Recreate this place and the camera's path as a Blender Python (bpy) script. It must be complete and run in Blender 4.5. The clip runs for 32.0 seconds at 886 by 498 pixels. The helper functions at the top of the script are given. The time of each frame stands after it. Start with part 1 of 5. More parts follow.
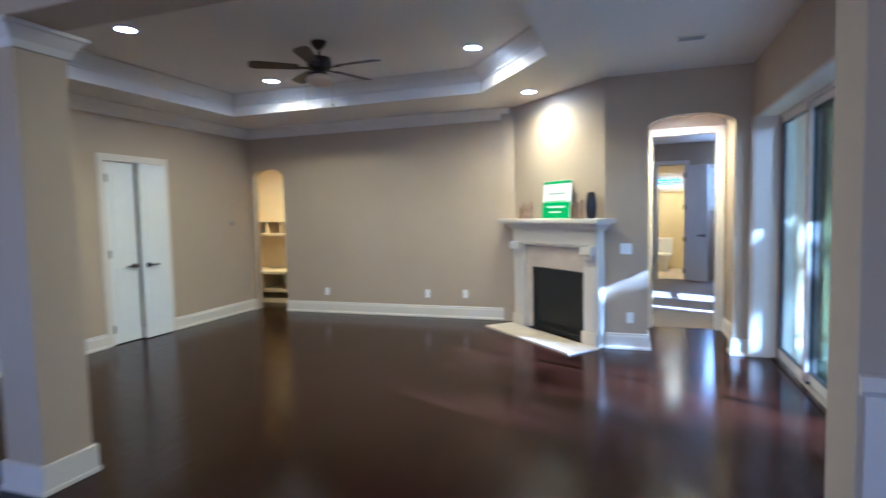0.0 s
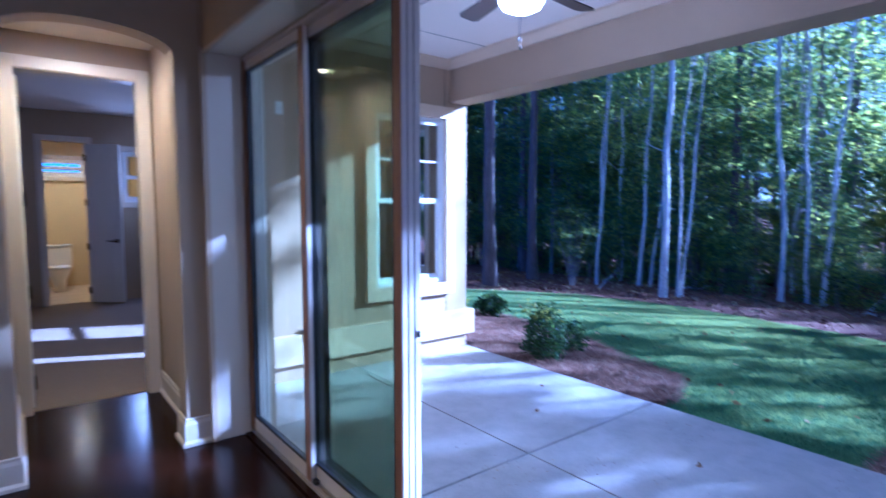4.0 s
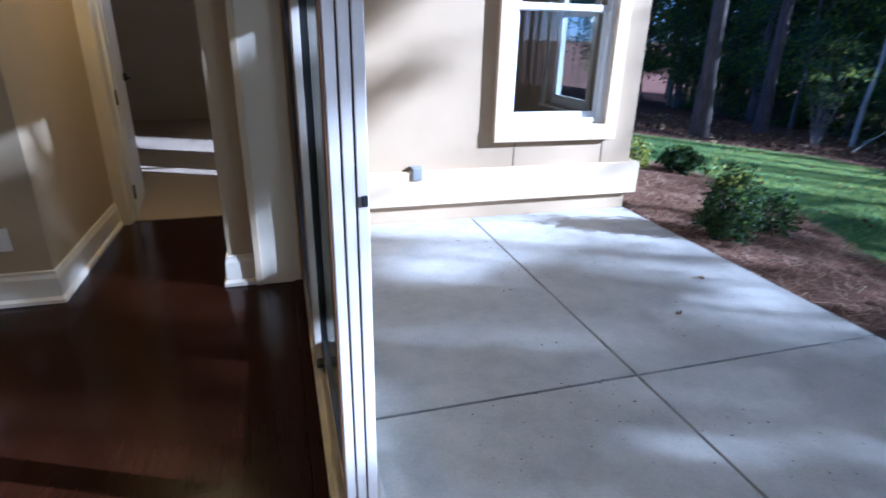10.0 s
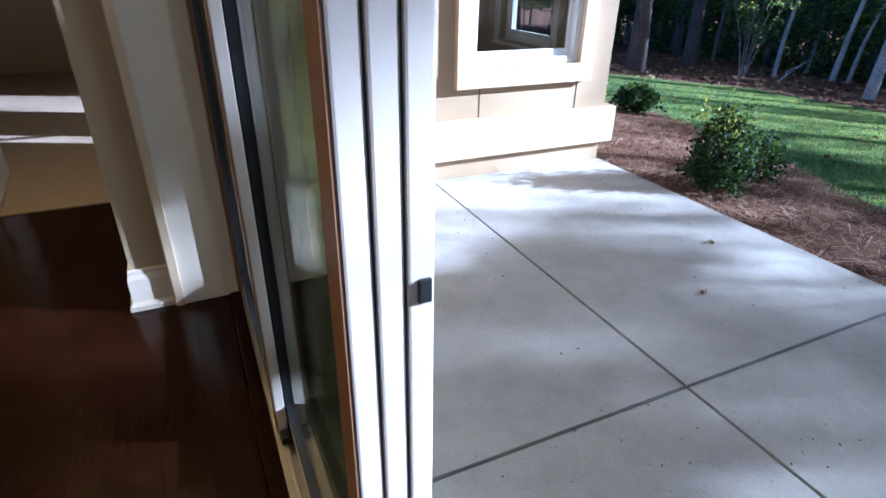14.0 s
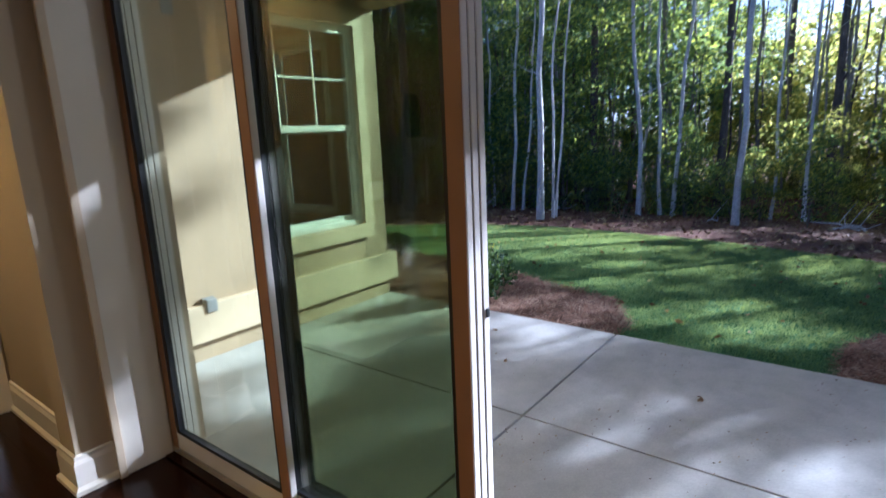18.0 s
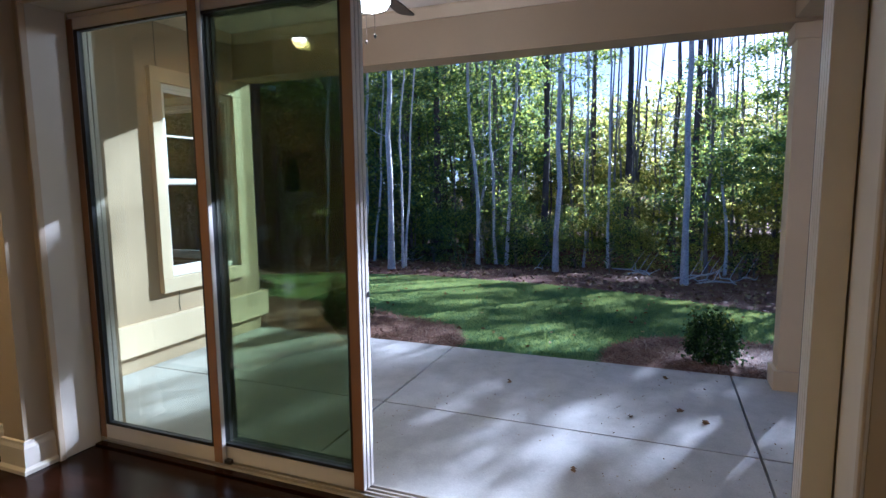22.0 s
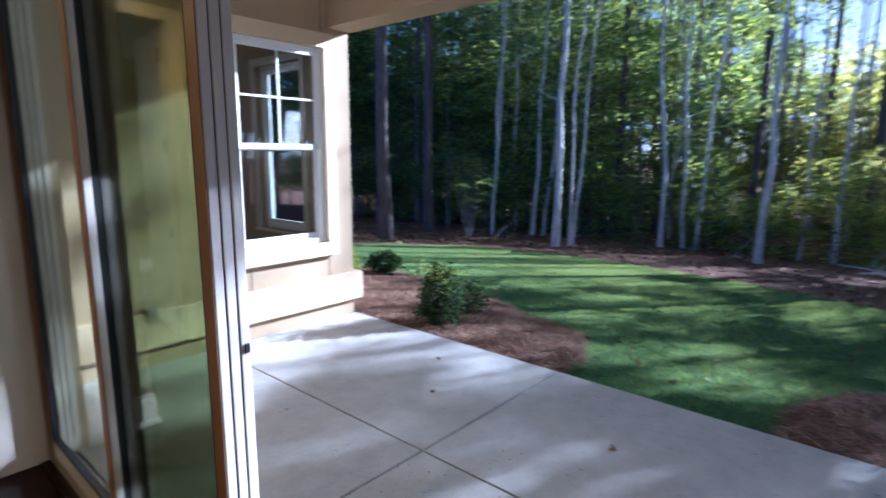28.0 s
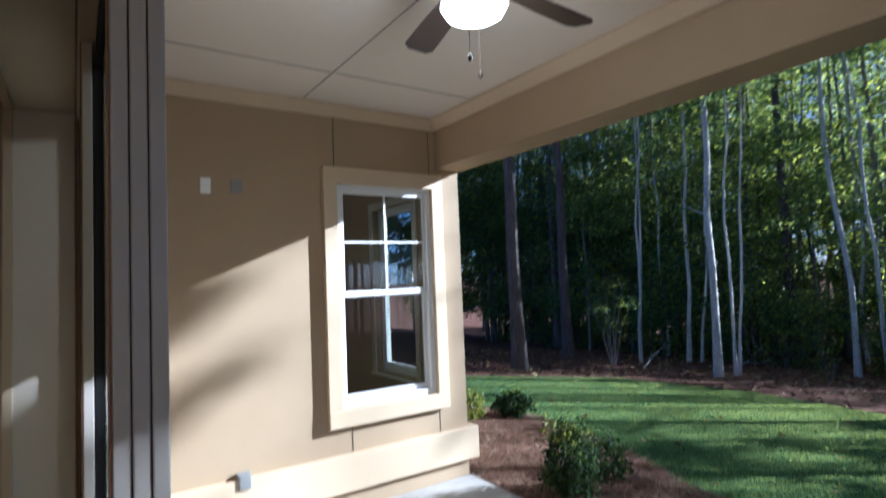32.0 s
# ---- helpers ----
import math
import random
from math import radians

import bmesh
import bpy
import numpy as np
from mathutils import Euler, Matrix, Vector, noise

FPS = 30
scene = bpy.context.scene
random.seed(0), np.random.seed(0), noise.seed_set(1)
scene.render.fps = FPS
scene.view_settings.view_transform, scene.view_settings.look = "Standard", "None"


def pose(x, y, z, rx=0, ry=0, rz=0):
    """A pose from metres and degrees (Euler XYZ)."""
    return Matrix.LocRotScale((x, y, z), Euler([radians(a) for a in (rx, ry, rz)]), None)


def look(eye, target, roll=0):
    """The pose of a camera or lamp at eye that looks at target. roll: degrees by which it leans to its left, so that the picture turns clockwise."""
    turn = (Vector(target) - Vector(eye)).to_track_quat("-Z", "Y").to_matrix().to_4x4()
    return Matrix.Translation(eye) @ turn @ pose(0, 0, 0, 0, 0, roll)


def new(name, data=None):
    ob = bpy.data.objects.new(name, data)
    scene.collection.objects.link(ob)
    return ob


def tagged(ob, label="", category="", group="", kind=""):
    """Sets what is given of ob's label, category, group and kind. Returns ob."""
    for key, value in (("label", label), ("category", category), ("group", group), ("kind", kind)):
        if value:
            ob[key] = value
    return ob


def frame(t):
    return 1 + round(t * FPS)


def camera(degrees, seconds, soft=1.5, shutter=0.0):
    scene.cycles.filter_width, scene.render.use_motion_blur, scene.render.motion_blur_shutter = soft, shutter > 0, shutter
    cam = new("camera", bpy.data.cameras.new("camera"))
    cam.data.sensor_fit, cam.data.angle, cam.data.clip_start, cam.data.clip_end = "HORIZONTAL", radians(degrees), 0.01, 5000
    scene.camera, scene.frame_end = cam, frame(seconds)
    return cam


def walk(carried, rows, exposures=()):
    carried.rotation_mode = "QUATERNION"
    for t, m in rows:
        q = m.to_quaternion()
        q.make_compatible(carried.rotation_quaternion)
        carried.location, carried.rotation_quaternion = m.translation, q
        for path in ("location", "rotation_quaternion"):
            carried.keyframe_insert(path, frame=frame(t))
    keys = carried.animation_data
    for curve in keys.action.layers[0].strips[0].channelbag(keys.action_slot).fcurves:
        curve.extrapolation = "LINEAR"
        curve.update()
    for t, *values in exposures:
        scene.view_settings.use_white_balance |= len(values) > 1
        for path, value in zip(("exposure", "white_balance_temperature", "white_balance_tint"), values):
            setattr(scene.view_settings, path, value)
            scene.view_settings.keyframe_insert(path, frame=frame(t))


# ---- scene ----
cam = camera(78.3, 32.0, 1.5, 0.6)
PATH = [
    (0, (0.403, -0.701, 1.544), (-0.251, 1.185, 1.412), -1.3),
    (0.5, (0.37, -0.377, 1.509), (-0.015, 1.581, 1.374), -2.1),
    (1, (0.357, 0.024, 1.508), (0.16, 2.008, 1.354), -0.4),
    (1.5, (0.362, 0.442, 1.486), (0.548, 2.429, 1.35), -0.2),
    (2, (0.386, 0.833, 1.474), (0.686, 2.803, 1.302), -2.3),
    (2.5, (0.387, 1.269, 1.454), (1.005, 3.165, 1.309), -0.6),
    (3, (0.479, 1.637, 1.446), (1.469, 3.37, 1.328), -1.6),
    (3.5, (0.629, 1.868, 1.5), (1.665, 3.572, 1.345), -0.2),
    (4, (0.637, 1.967, 1.504), (1.862, 3.54, 1.344), 0.0),
    (4.5, (0.603, 2.018, 1.498), (1.981, 3.423, 1.143), -1.4),
    (6.5, (0.659, 2.121, 1.364), (2.099, 3.345, 0.708), 0.3),
    (7, (0.662, 2.122, 1.374), (2.103, 3.334, 0.701), 1.4),
    (7.5, (0.719, 2.14, 1.359), (2.189, 3.304, 0.662), -1.1),
    (8, (0.92, 2.184, 1.385), (2.373, 3.358, 0.671), -1.8),
    (8.5, (1.139, 2.253, 1.383), (2.572, 3.457, 0.679), -0.0),
    (9, (1.363, 2.4, 1.365), (2.633, 3.783, 0.677), 3.4),
    (9.5, (1.596, 2.531, 1.344), (2.488, 4.172, 0.629), 3.8),
    (10, (1.737, 2.579, 1.335), (2.275, 4.359, 0.598), 1.4),
    (10.5, (1.773, 2.619, 1.339), (2.205, 4.394, 0.527), -0.5),
    (11, (1.746, 2.728, 1.325), (2.218, 4.476, 0.474), -1.0),
    (11.5, (1.69, 2.794, 1.357), (2.398, 4.437, 0.464), 0.1),
    (12, (1.692, 2.875, 1.288), (2.557, 4.45, 0.411), -1.0),
    (12.5, (1.708, 2.939, 1.316), (2.568, 4.496, 0.402), 0.0),
    (13, (1.708, 3.06, 1.362), (2.494, 4.636, 0.414), 1.9),
    (13.5, (1.736, 3.229, 1.257), (2.465, 4.847, 0.335), 1.1),
    (15.5, (1.725, 3.499, 1.246), (2.742, 4.914, 0.266), 2.0),
    (16, (1.684, 3.521, 1.252), (2.831, 4.81, 0.241), 3.7),
    (16.5, (1.537, 3.4, 1.299), (2.817, 4.687, 0.459), 3.2),
    (17, (1.316, 3.29, 1.345), (2.635, 4.598, 0.604), 2.4),
    (17.5, (0.972, 3.154, 1.394), (2.437, 4.381, 0.805), 0.4),
    (18, (0.714, 2.984, 1.461), (2.264, 4.179, 1.048), -2.4),
    (18.5, (0.418, 2.842, 1.514), (2.035, 3.985, 1.231), -0.5),
    (19, (0.143, 2.761, 1.496), (1.864, 3.757, 1.287), -0.2),
    (19.5, (-0.057, 2.651, 1.493), (1.736, 3.522, 1.335), 0.7),
    (20, (-0.258, 2.515, 1.493), (1.606, 3.21, 1.285), -0.4),
    (20.5, (-0.327, 2.504, 1.509), (1.544, 3.182, 1.308), 0.1),
    (21, (-0.338, 2.508, 1.505), (1.52, 3.219, 1.302), -0.1),
    (21.5, (-0.313, 2.491, 1.49), (1.53, 3.23, 1.251), -0.6),
    (22, (-0.314, 2.495, 1.485), (1.532, 3.228, 1.254), -0.6),
    (22.5, (-0.318, 2.494, 1.489), (1.526, 3.23, 1.249), -0.7),
    (23, (-0.311, 2.476, 1.493), (1.545, 3.186, 1.264), -0.7),
    (23.5, (-0.316, 2.465, 1.492), (1.549, 3.15, 1.26), -0.6),
    (24, (-0.331, 2.471, 1.499), (1.54, 3.14, 1.275), -0.6),
    (24.5, (-0.306, 2.453, 1.497), (1.55, 3.162, 1.27), -1.1),
    (26.5, (0.412, 2.399, 1.487), (2.201, 3.232, 1.161), 0.4),
    (27, (0.702, 2.436, 1.489), (2.428, 3.385, 1.143), 0.3),
    (27.5, (0.97, 2.47, 1.474), (2.67, 3.471, 1.144), 1.5),
    (28, (1.213, 2.461, 1.487), (2.694, 3.761, 1.146), 0.3),
    (28.5, (1.423, 2.552, 1.493), (2.762, 4.002, 1.165), -1.3),
    (29, (1.588, 2.654, 1.503), (2.841, 4.183, 1.199), -1.5),
    (29.5, (1.709, 2.675, 1.538), (2.823, 4.31, 1.243), -0.7),
    (30, (1.755, 2.672, 1.539), (2.781, 4.364, 1.246), -1.1),
    (30.5, (1.78, 2.676, 1.528), (2.808, 4.362, 1.21), -1.0),
    (31, (1.783, 2.697, 1.552), (2.824, 4.376, 1.238), -1.2),
    (31.5, (1.793, 2.716, 1.601), (2.863, 4.399, 1.458), -1.3),
    (32, (1.782, 2.709, 1.658), (2.904, 4.361, 1.764), -2.3),
]
EXPOSE = ((0, 3.9, 3350, 12), (1, 3.75, 3350, 13), (2, 3.3, 3300, 15), (3, 2.9, 3300, 20), (4, 2.55, 3450, 28), (7, 2.5, 3800, 30), (10, 2.05, 4100, 14), (13, 2.25, 4350, 14), (16, 2.22, 4200, 14), (17, 2.3, 4400, 14), (18, 2.25, 4500, 16), (20, 2.15, 4400, 17), (24.5, 2.15, 4350, 17), (27, 2.3, 4250, 18), (29, 1.9, 4550, 15), (30, 1.6, 4700, 12), (31, 1.35, 4700, 12), (31.4, 1.4, 4700, 12), (32, 1.75, 4600, 10))
walk(cam, [(t, look(eye, target, roll)) for t, eye, target, roll in PATH], EXPOSE)

# ---- light ----
world = bpy.data.worlds.new("sky_world")
scene.world = world
world.use_nodes = True
_nt = world.node_tree
SUN_EL, SUN_AZ = radians(21.0), radians(-24.0)
_sky = _nt.nodes.new("ShaderNodeTexSky")
_sky.sky_type = "NISHITA"
_sky.sun_disc = False
_sky.dust_density = 0.8
_sky.air_density = 0.3
_sky.sun_elevation = SUN_EL
_sky.sun_rotation = radians(90.0) - SUN_AZ
_bg = _nt.nodes["Background"]
_bg.inputs["Strength"].default_value = 0.05
_nt.links.new(_sky.outputs[0], _bg.inputs["Color"])
sun_dir = Vector((math.cos(SUN_EL) * math.cos(SUN_AZ), math.cos(SUN_EL) * math.sin(SUN_AZ), math.sin(SUN_EL)))
sun_data = bpy.data.lights.new("sun", "SUN")
sun_data.energy, sun_data.angle, sun_data.color = 5.0, radians(0.5), (1.0, 0.91, 0.78)
sun = new("sun", sun_data)
sun.matrix_world = look(sun_dir * 60, (0, 0, 0))


# ---- materials ----
def material(name):
    m = bpy.data.materials.new(name)
    m.use_nodes = True
    nt = m.node_tree
    b = nt.nodes["Principled BSDF"]
    return m, nt, b


def ramp(nt, src, stops):
    r = nt.nodes.new("ShaderNodeValToRGB")
    e = r.color_ramp.elements
    while len(e) < len(stops):
        e.new(0.5)
    for k, (p, c) in enumerate(stops):
        e[k].position, e[k].color = p, (*c, 1)
    nt.links.new(src, r.inputs[0])
    return r.outputs[0]


def noise_tex(nt, scale, detail=4, rough=0.55, stretch=None, coord="Object"):
    tc = nt.nodes.new("ShaderNodeTexCoord")
    n = nt.nodes.new("ShaderNodeTexNoise")
    n.inputs["Scale"].default_value = scale
    n.inputs["Detail"].default_value = detail
    n.inputs["Roughness"].default_value = rough
    if stretch:
        mp = nt.nodes.new("ShaderNodeMapping")
        mp.inputs["Scale"].default_value = stretch
        nt.links.new(tc.outputs[coord], mp.inputs[0])
        nt.links.new(mp.outputs[0], n.inputs[0])
    else:
        nt.links.new(tc.outputs[coord], n.inputs[0])
    return n.outputs[0]


def mixc(nt, fac, a, b, mode="MIX"):
    m = nt.nodes.new("ShaderNodeMixRGB")
    m.blend_type = mode
    for sock, v in ((m.inputs[0], fac), (m.inputs[1], a), (m.inputs[2], b)):
        if isinstance(v, (int, float)):
            sock.default_value = v
        elif isinstance(v, tuple):
            sock.default_value = (*v, 1)
        else:
            nt.links.new(v, sock)
    return m.outputs[0]


def bump(nt, b, src, strength, dist):
    bp = nt.nodes.new("ShaderNodeBump")
    bp.inputs["Strength"].default_value = strength
    bp.inputs["Distance"].default_value = dist
    nt.links.new(src, bp.inputs["Height"])
    nt.links.new(bp.outputs[0], b.inputs["Normal"])


def shade(c, k):
    return tuple(min(1, x * k) for x in c)


def painted(name, c, rough=0.5, vary=0.08, scale=3.0, relief=0.12, rscale=180.0, metal=0.0, spec=0.5):
    """A painted or plain surface: broad unevenness, fine mottling, light relief."""
    m, nt, b = material(name)
    big = noise_tex(nt, scale, 3)
    fine = noise_tex(nt, scale * 14, 3)
    col = ramp(nt, big, [(0.3, shade(c, 1 - vary)), (0.7, shade(c, 1 + vary))])
    col = mixc(nt, 0.25 * min(1, vary * 8), col, ramp(nt, fine, [(0.35, shade(c, 1 - vary)), (0.65, shade(c, 1 + vary))]))
    nt.links.new(col, b.inputs["Base Color"])
    b.inputs["Roughness"].default_value = rough
    b.inputs["Metallic"].default_value = metal
    b.inputs["Specular IOR Level"].default_value = spec
    if relief:
        bump(nt, b, noise_tex(nt, rscale, 2), relief, 0.002)
    return m


def emitter(name, c, strength):
    m, nt, b = material(name)
    b.inputs["Base Color"].default_value = (*c, 1)
    b.inputs["Emission Color"].default_value = (*c, 1)
    b.inputs["Emission Strength"].default_value = strength
    return m


def glass(name, tint):
    """Thin glazing: tinted pass-through with a mirror sheen at grazing angles."""
    m, nt, b = material(name)
    nt.nodes.remove(b)
    out = nt.nodes["Material Output"]
    tr = nt.nodes.new("ShaderNodeBsdfTransparent")
    tr.inputs[0].default_value = (*tint, 1)
    gl = nt.nodes.new("ShaderNodeBsdfGlossy")
    gl.inputs["Roughness"].default_value = 0.01
    lw = nt.nodes.new("ShaderNodeLayerWeight")
    lw.inputs[0].default_value = 0.5
    pw = nt.nodes.new("ShaderNodeMath")
    pw.operation = "POWER"
    nt.links.new(lw.outputs["Facing"], pw.inputs[0])
    pw.inputs[1].default_value = 4.0
    fr = nt.nodes.new("ShaderNodeMath")
    fr.operation = "MULTIPLY_ADD"
    nt.links.new(pw.outputs[0], fr.inputs[0])
    fr.inputs[1].default_value, fr.inputs[2].default_value = 0.5, 0.05
    mx = nt.nodes.new("ShaderNodeMixShader")
    nt.links.new(fr.outputs[0], mx.inputs[0])
    nt.links.new(tr.outputs[0], mx.inputs[1])
    nt.links.new(gl.outputs[0], mx.inputs[2])
    nt.links.new(mx.outputs[0], out.inputs[0])
    return m


def floor_wood():
    m, nt, b = material("dark_hardwood")
    oi = nt.nodes.new("ShaderNodeObjectInfo")
    grain = noise_tex(nt, 3.0, 6, 0.62, (22, 1.4, 1))
    blot = noise_tex(nt, 1.1, 3)
    c = ramp(nt, grain, [(0.28, (0.008, 0.0024, 0.0011)), (0.55, (0.016, 0.0047, 0.0019)), (0.8, (0.03, 0.0088, 0.0033))])
    c = mixc(nt, 0.45, c, ramp(nt, blot, [(0.3, (0.008, 0.0026, 0.0013)), (0.7, (0.022, 0.007, 0.003))]))
    tone = ramp(nt, oi.outputs["Random"], [(0.0, (0.92, 0.92, 0.92)), (1.0, (1.08, 1.07, 1.06))])
    c = mixc(nt, 1.0, c, tone, "MULTIPLY")
    nt.links.new(c, b.inputs["Base Color"])
    r = ramp(nt, noise_tex(nt, 9, 4), [(0.3, (0.13, 0.13, 0.13)), (0.7, (0.24, 0.24, 0.24))])
    nt.links.new(r, b.inputs["Roughness"])
    b.inputs["Specular IOR Level"].default_value = 0.13
    bump(nt, b, noise_tex(nt, 2.2, 3, 0.5, (9, 1.2, 1)), 0.2, 0.004)
    return m


def concrete():
    m, nt, b = material("concrete")
    big = noise_tex(nt, 0.9, 5, 0.6)
    mid = noise_tex(nt, 6, 6, 0.65)
    fine = noise_tex(nt, 90, 3)
    c = ramp(nt, big, [(0.3, (0.385, 0.365, 0.33)), (0.7, (0.52, 0.5, 0.46))])
    c = mixc(nt, 0.4, c, ramp(nt, mid, [(0.35, (0.32, 0.3, 0.265)), (0.6, (0.53, 0.505, 0.465))]))
    c = mixc(nt, 0.18, c, ramp(nt, fine, [(0.35, (0.17, 0.165, 0.15)), (0.7, (0.48, 0.465, 0.44))]))
    spots = ramp(nt, noise_tex(nt, 24, 2), [(0.66, (1, 1, 1)), (0.74, (0.55, 0.5, 0.44))])
    c = mixc(nt, ramp(nt, noise_tex(nt, 1.3, 2), [(0.42, (0, 0, 0)), (0.62, (0.4, 0.4, 0.4))]), c, mixc(nt, 1.0, c, spots, "MULTIPLY"))
    nt.links.new(c, b.inputs["Base Color"])
    b.inputs["Roughness"].default_value = 0.72
    bump(nt, b, fine, 0.25, 0.002)
    return m


def scatter_mat(name, stops, rough=0.8, translucent=0.0, tcol=(0.3, 0.4, 0.05), per="island", tmix=None):
    """For many small pieces: each takes its own tone."""
    m, nt, b = material(name)
    if per == "island":
        g = nt.nodes.new("ShaderNodeNewGeometry")
        src = g.outputs["Random Per Island"]
    else:
        src = nt.nodes.new("ShaderNodeObjectInfo").outputs["Random"]
    c = ramp(nt, src, stops)
    nt.links.new(c, b.inputs["Base Color"])
    b.inputs["Roughness"].default_value = rough
    b.inputs["Specular IOR Level"].default_value = 0.2
    if translucent:
        out = nt.nodes["Material Output"]
        tl = nt.nodes.new("ShaderNodeBsdfTranslucent")
        tc = mixc(nt, tmix if tmix else ramp(nt, src, [(0.55, (0.25, 0.25, 0.25)), (0.8, (0.9, 0.9, 0.9))]), c, tcol)
        nt.links.new(tc, tl.inputs[0])
        mx = nt.nodes.new("ShaderNodeMixShader")
        mx.inputs[0].default_value = translucent
        nt.links.new(b.outputs[0], mx.inputs[1])
        nt.links.new(tl.outputs[0], mx.inputs[2])
        nt.links.new(mx.outputs[0], out.inputs[0])
    return m


def ground_mat(name, stops, scale, scale2, rough=0.95, rel=0.6):
    m, nt, b = material(name)
    c = ramp(nt, noise_tex(nt, scale, 6, 0.65), stops)
    c = mixc(nt, 0.5, c, ramp(nt, noise_tex(nt, scale2, 4, 0.7), stops))
    nt.links.new(c, b.inputs["Base Color"])
    b.inputs["Roughness"].default_value = rough
    b.inputs["Specular IOR Level"].default_value = 0.05
    bump(nt, b, noise_tex(nt, scale2, 5, 0.7), rel, 0.02)
    return m


def bark(name, lo, hi, bands):
    m, nt, b = material(name)
    fine = noise_tex(nt, 7, 5, 0.65, (3, 3, bands))
    big = noise_tex(nt, 1.2, 3)
    c = ramp(nt, fine, [(0.33, lo), (0.6, hi)])
    c = mixc(nt, 0.35, c, ramp(nt, big, [(0.35, lo), (0.65, hi)]))
    nt.links.new(c, b.inputs["Base Color"])
    b.inputs["Roughness"].default_value = 0.9
    bump(nt, b, fine, 0.6, 0.02)
    return m


M_WALL = painted("greige_wall_paint", (0.41, 0.327, 0.21), 0.72, 0.03, 1.2, 0.1)
# yellower and brighter than the wall paint; niche, bench and bathroom share it
M_NICHE = painted("niche_cream", (0.7, 0.57, 0.25), 0.65, 0.03, 1.2, 0.1)
M_CEIL = painted("ceiling_paint", (0.68, 0.62, 0.54), 0.85, 0.03, 1.0, 0.12)
M_TRIM = painted("white_trim_paint", (0.64, 0.58, 0.48), 0.38, 0.03, 2.0, 0.04)
M_BEAD = painted("cream_bead_paint", (0.5, 0.4, 0.27), 0.5, 0.04, 2.0, 0.04)
M_DOOR = painted("white_door_paint", (0.74, 0.73, 0.7), 0.4, 0.03, 2.0, 0.04)
M_FLOOR = floor_wood()
M_GAP = painted("dark_joint", (0.03, 0.025, 0.02), 0.9, 0.1, 8, 0)
M_CONC = concrete()
M_JOINT = painted("joint_dirt", (0.07, 0.062, 0.05), 0.95, 0.2, 9, 0.3)
M_SIDING = painted("tan_siding_paint", (0.39, 0.29, 0.175), 0.75, 0.05, 1.4, 0.35, 140)
M_EXTRIM = painted("beige_exterior_trim", (0.6, 0.475, 0.315), 0.6, 0.04, 1.6, 0.15)
M_PCEIL = painted("porch_ceiling_paint", (0.82, 0.74, 0.63), 0.8, 0.03, 1.5, 0.1)
M_VINYL = painted("white_window_vinyl", (0.8, 0.8, 0.79), 0.35, 0.02, 2, 0)
M_FRAME = painted("beige_aluminium_frame", (0.66, 0.6, 0.53), 0.36, 0.04, 4, 0.05)
M_FRAMEIN = painted("brown_inner_frame", (0.27, 0.14, 0.07), 0.42, 0.05, 4, 0.05)
M_GASKET = painted("black_gasket", (0.015, 0.015, 0.016), 0.45, 0.1, 8, 0)
M_TRACK = painted("worn_aluminium_track", (0.42, 0.38, 0.33), 0.42, 0.2, 6, 0.1, 120, 0.5)
M_GLASS = glass("tinted_glass", (0.81, 0.85, 0.76))
M_CLEAR = glass("clear_glass", (0.9, 0.93, 0.92))
M_TILE = painted("travertine_tile", (0.56, 0.47, 0.35), 0.35, 0.14, 5, 0.08, 60)
M_BLACK = painted("black_firebox_metal", (0.012, 0.012, 0.012), 0.5, 0.2, 8, 0.1)
M_BRONZE = painted("oil_rubbed_bronze", (0.035, 0.024, 0.018), 0.4, 0.15, 6, 0.05, 120, 0.7)
M_FANWOOD = painted("dark_walnut_blade", (0.045, 0.026, 0.017), 0.45, 0.2, 5, 0.1)
M_BULB = emitter("lit_lamp_lens", (1.0, 0.84, 0.6), 9.0)
M_GLOBE = emitter("lit_opal_globe", (1.0, 0.93, 0.8), 6.0)
M_DARKGLOBE = painted("amber_glass_bowl", (0.5, 0.38, 0.24), 0.3, 0.1, 5, 0)
M_CARPET = ground_mat("beige_carpet", [(0.3, (0.24, 0.19, 0.145)), (0.7, (0.34, 0.28, 0.22))], 60, 220, 0.95, 0.35)
M_GREEN = painted("green_print", (0.06, 0.33, 0.055), 0.4, 0.03, 3, 0)
M_WHITEPRINT = painted("white_print", (0.85, 0.86, 0.85), 0.4, 0.02, 3, 0)
M_GREYPRINT = painted("grey_print", (0.35, 0.38, 0.36), 0.5, 0.02, 3, 0)
M_VASE = painted("black_glaze", (0.02, 0.018, 0.018), 0.25, 0.2, 6, 0)
M_CARVED = painted("brown_carved_wood", (0.2, 0.13, 0.085), 0.55, 0.2, 9, 0.2)
M_PLASTIC = painted("white_plastic", (0.8, 0.79, 0.76), 0.35, 0.01, 3, 0)
M_GREYBOX = painted("grey_box_cover", (0.25, 0.25, 0.24), 0.5, 0.08, 9, 0.1)
M_LITTER = ground_mat("pine_straw_litter", [(0.28, (0.045, 0.026, 0.018)), (0.5, (0.125, 0.07, 0.047)), (0.75, (0.2, 0.125, 0.086))], 2.2, 34)
M_DUFF = ground_mat("woodland_duff", [(0.28, (0.06, 0.03, 0.023)), (0.5, (0.16, 0.08, 0.06)), (0.75, (0.25, 0.145, 0.11))], 2.2, 34)
M_SOILGRASS = ground_mat("turf_base", [(0.3, (0.042, 0.104, 0.042)), (0.7, (0.06, 0.132, 0.048))], 1.6, 40, 0.95, 0.3)
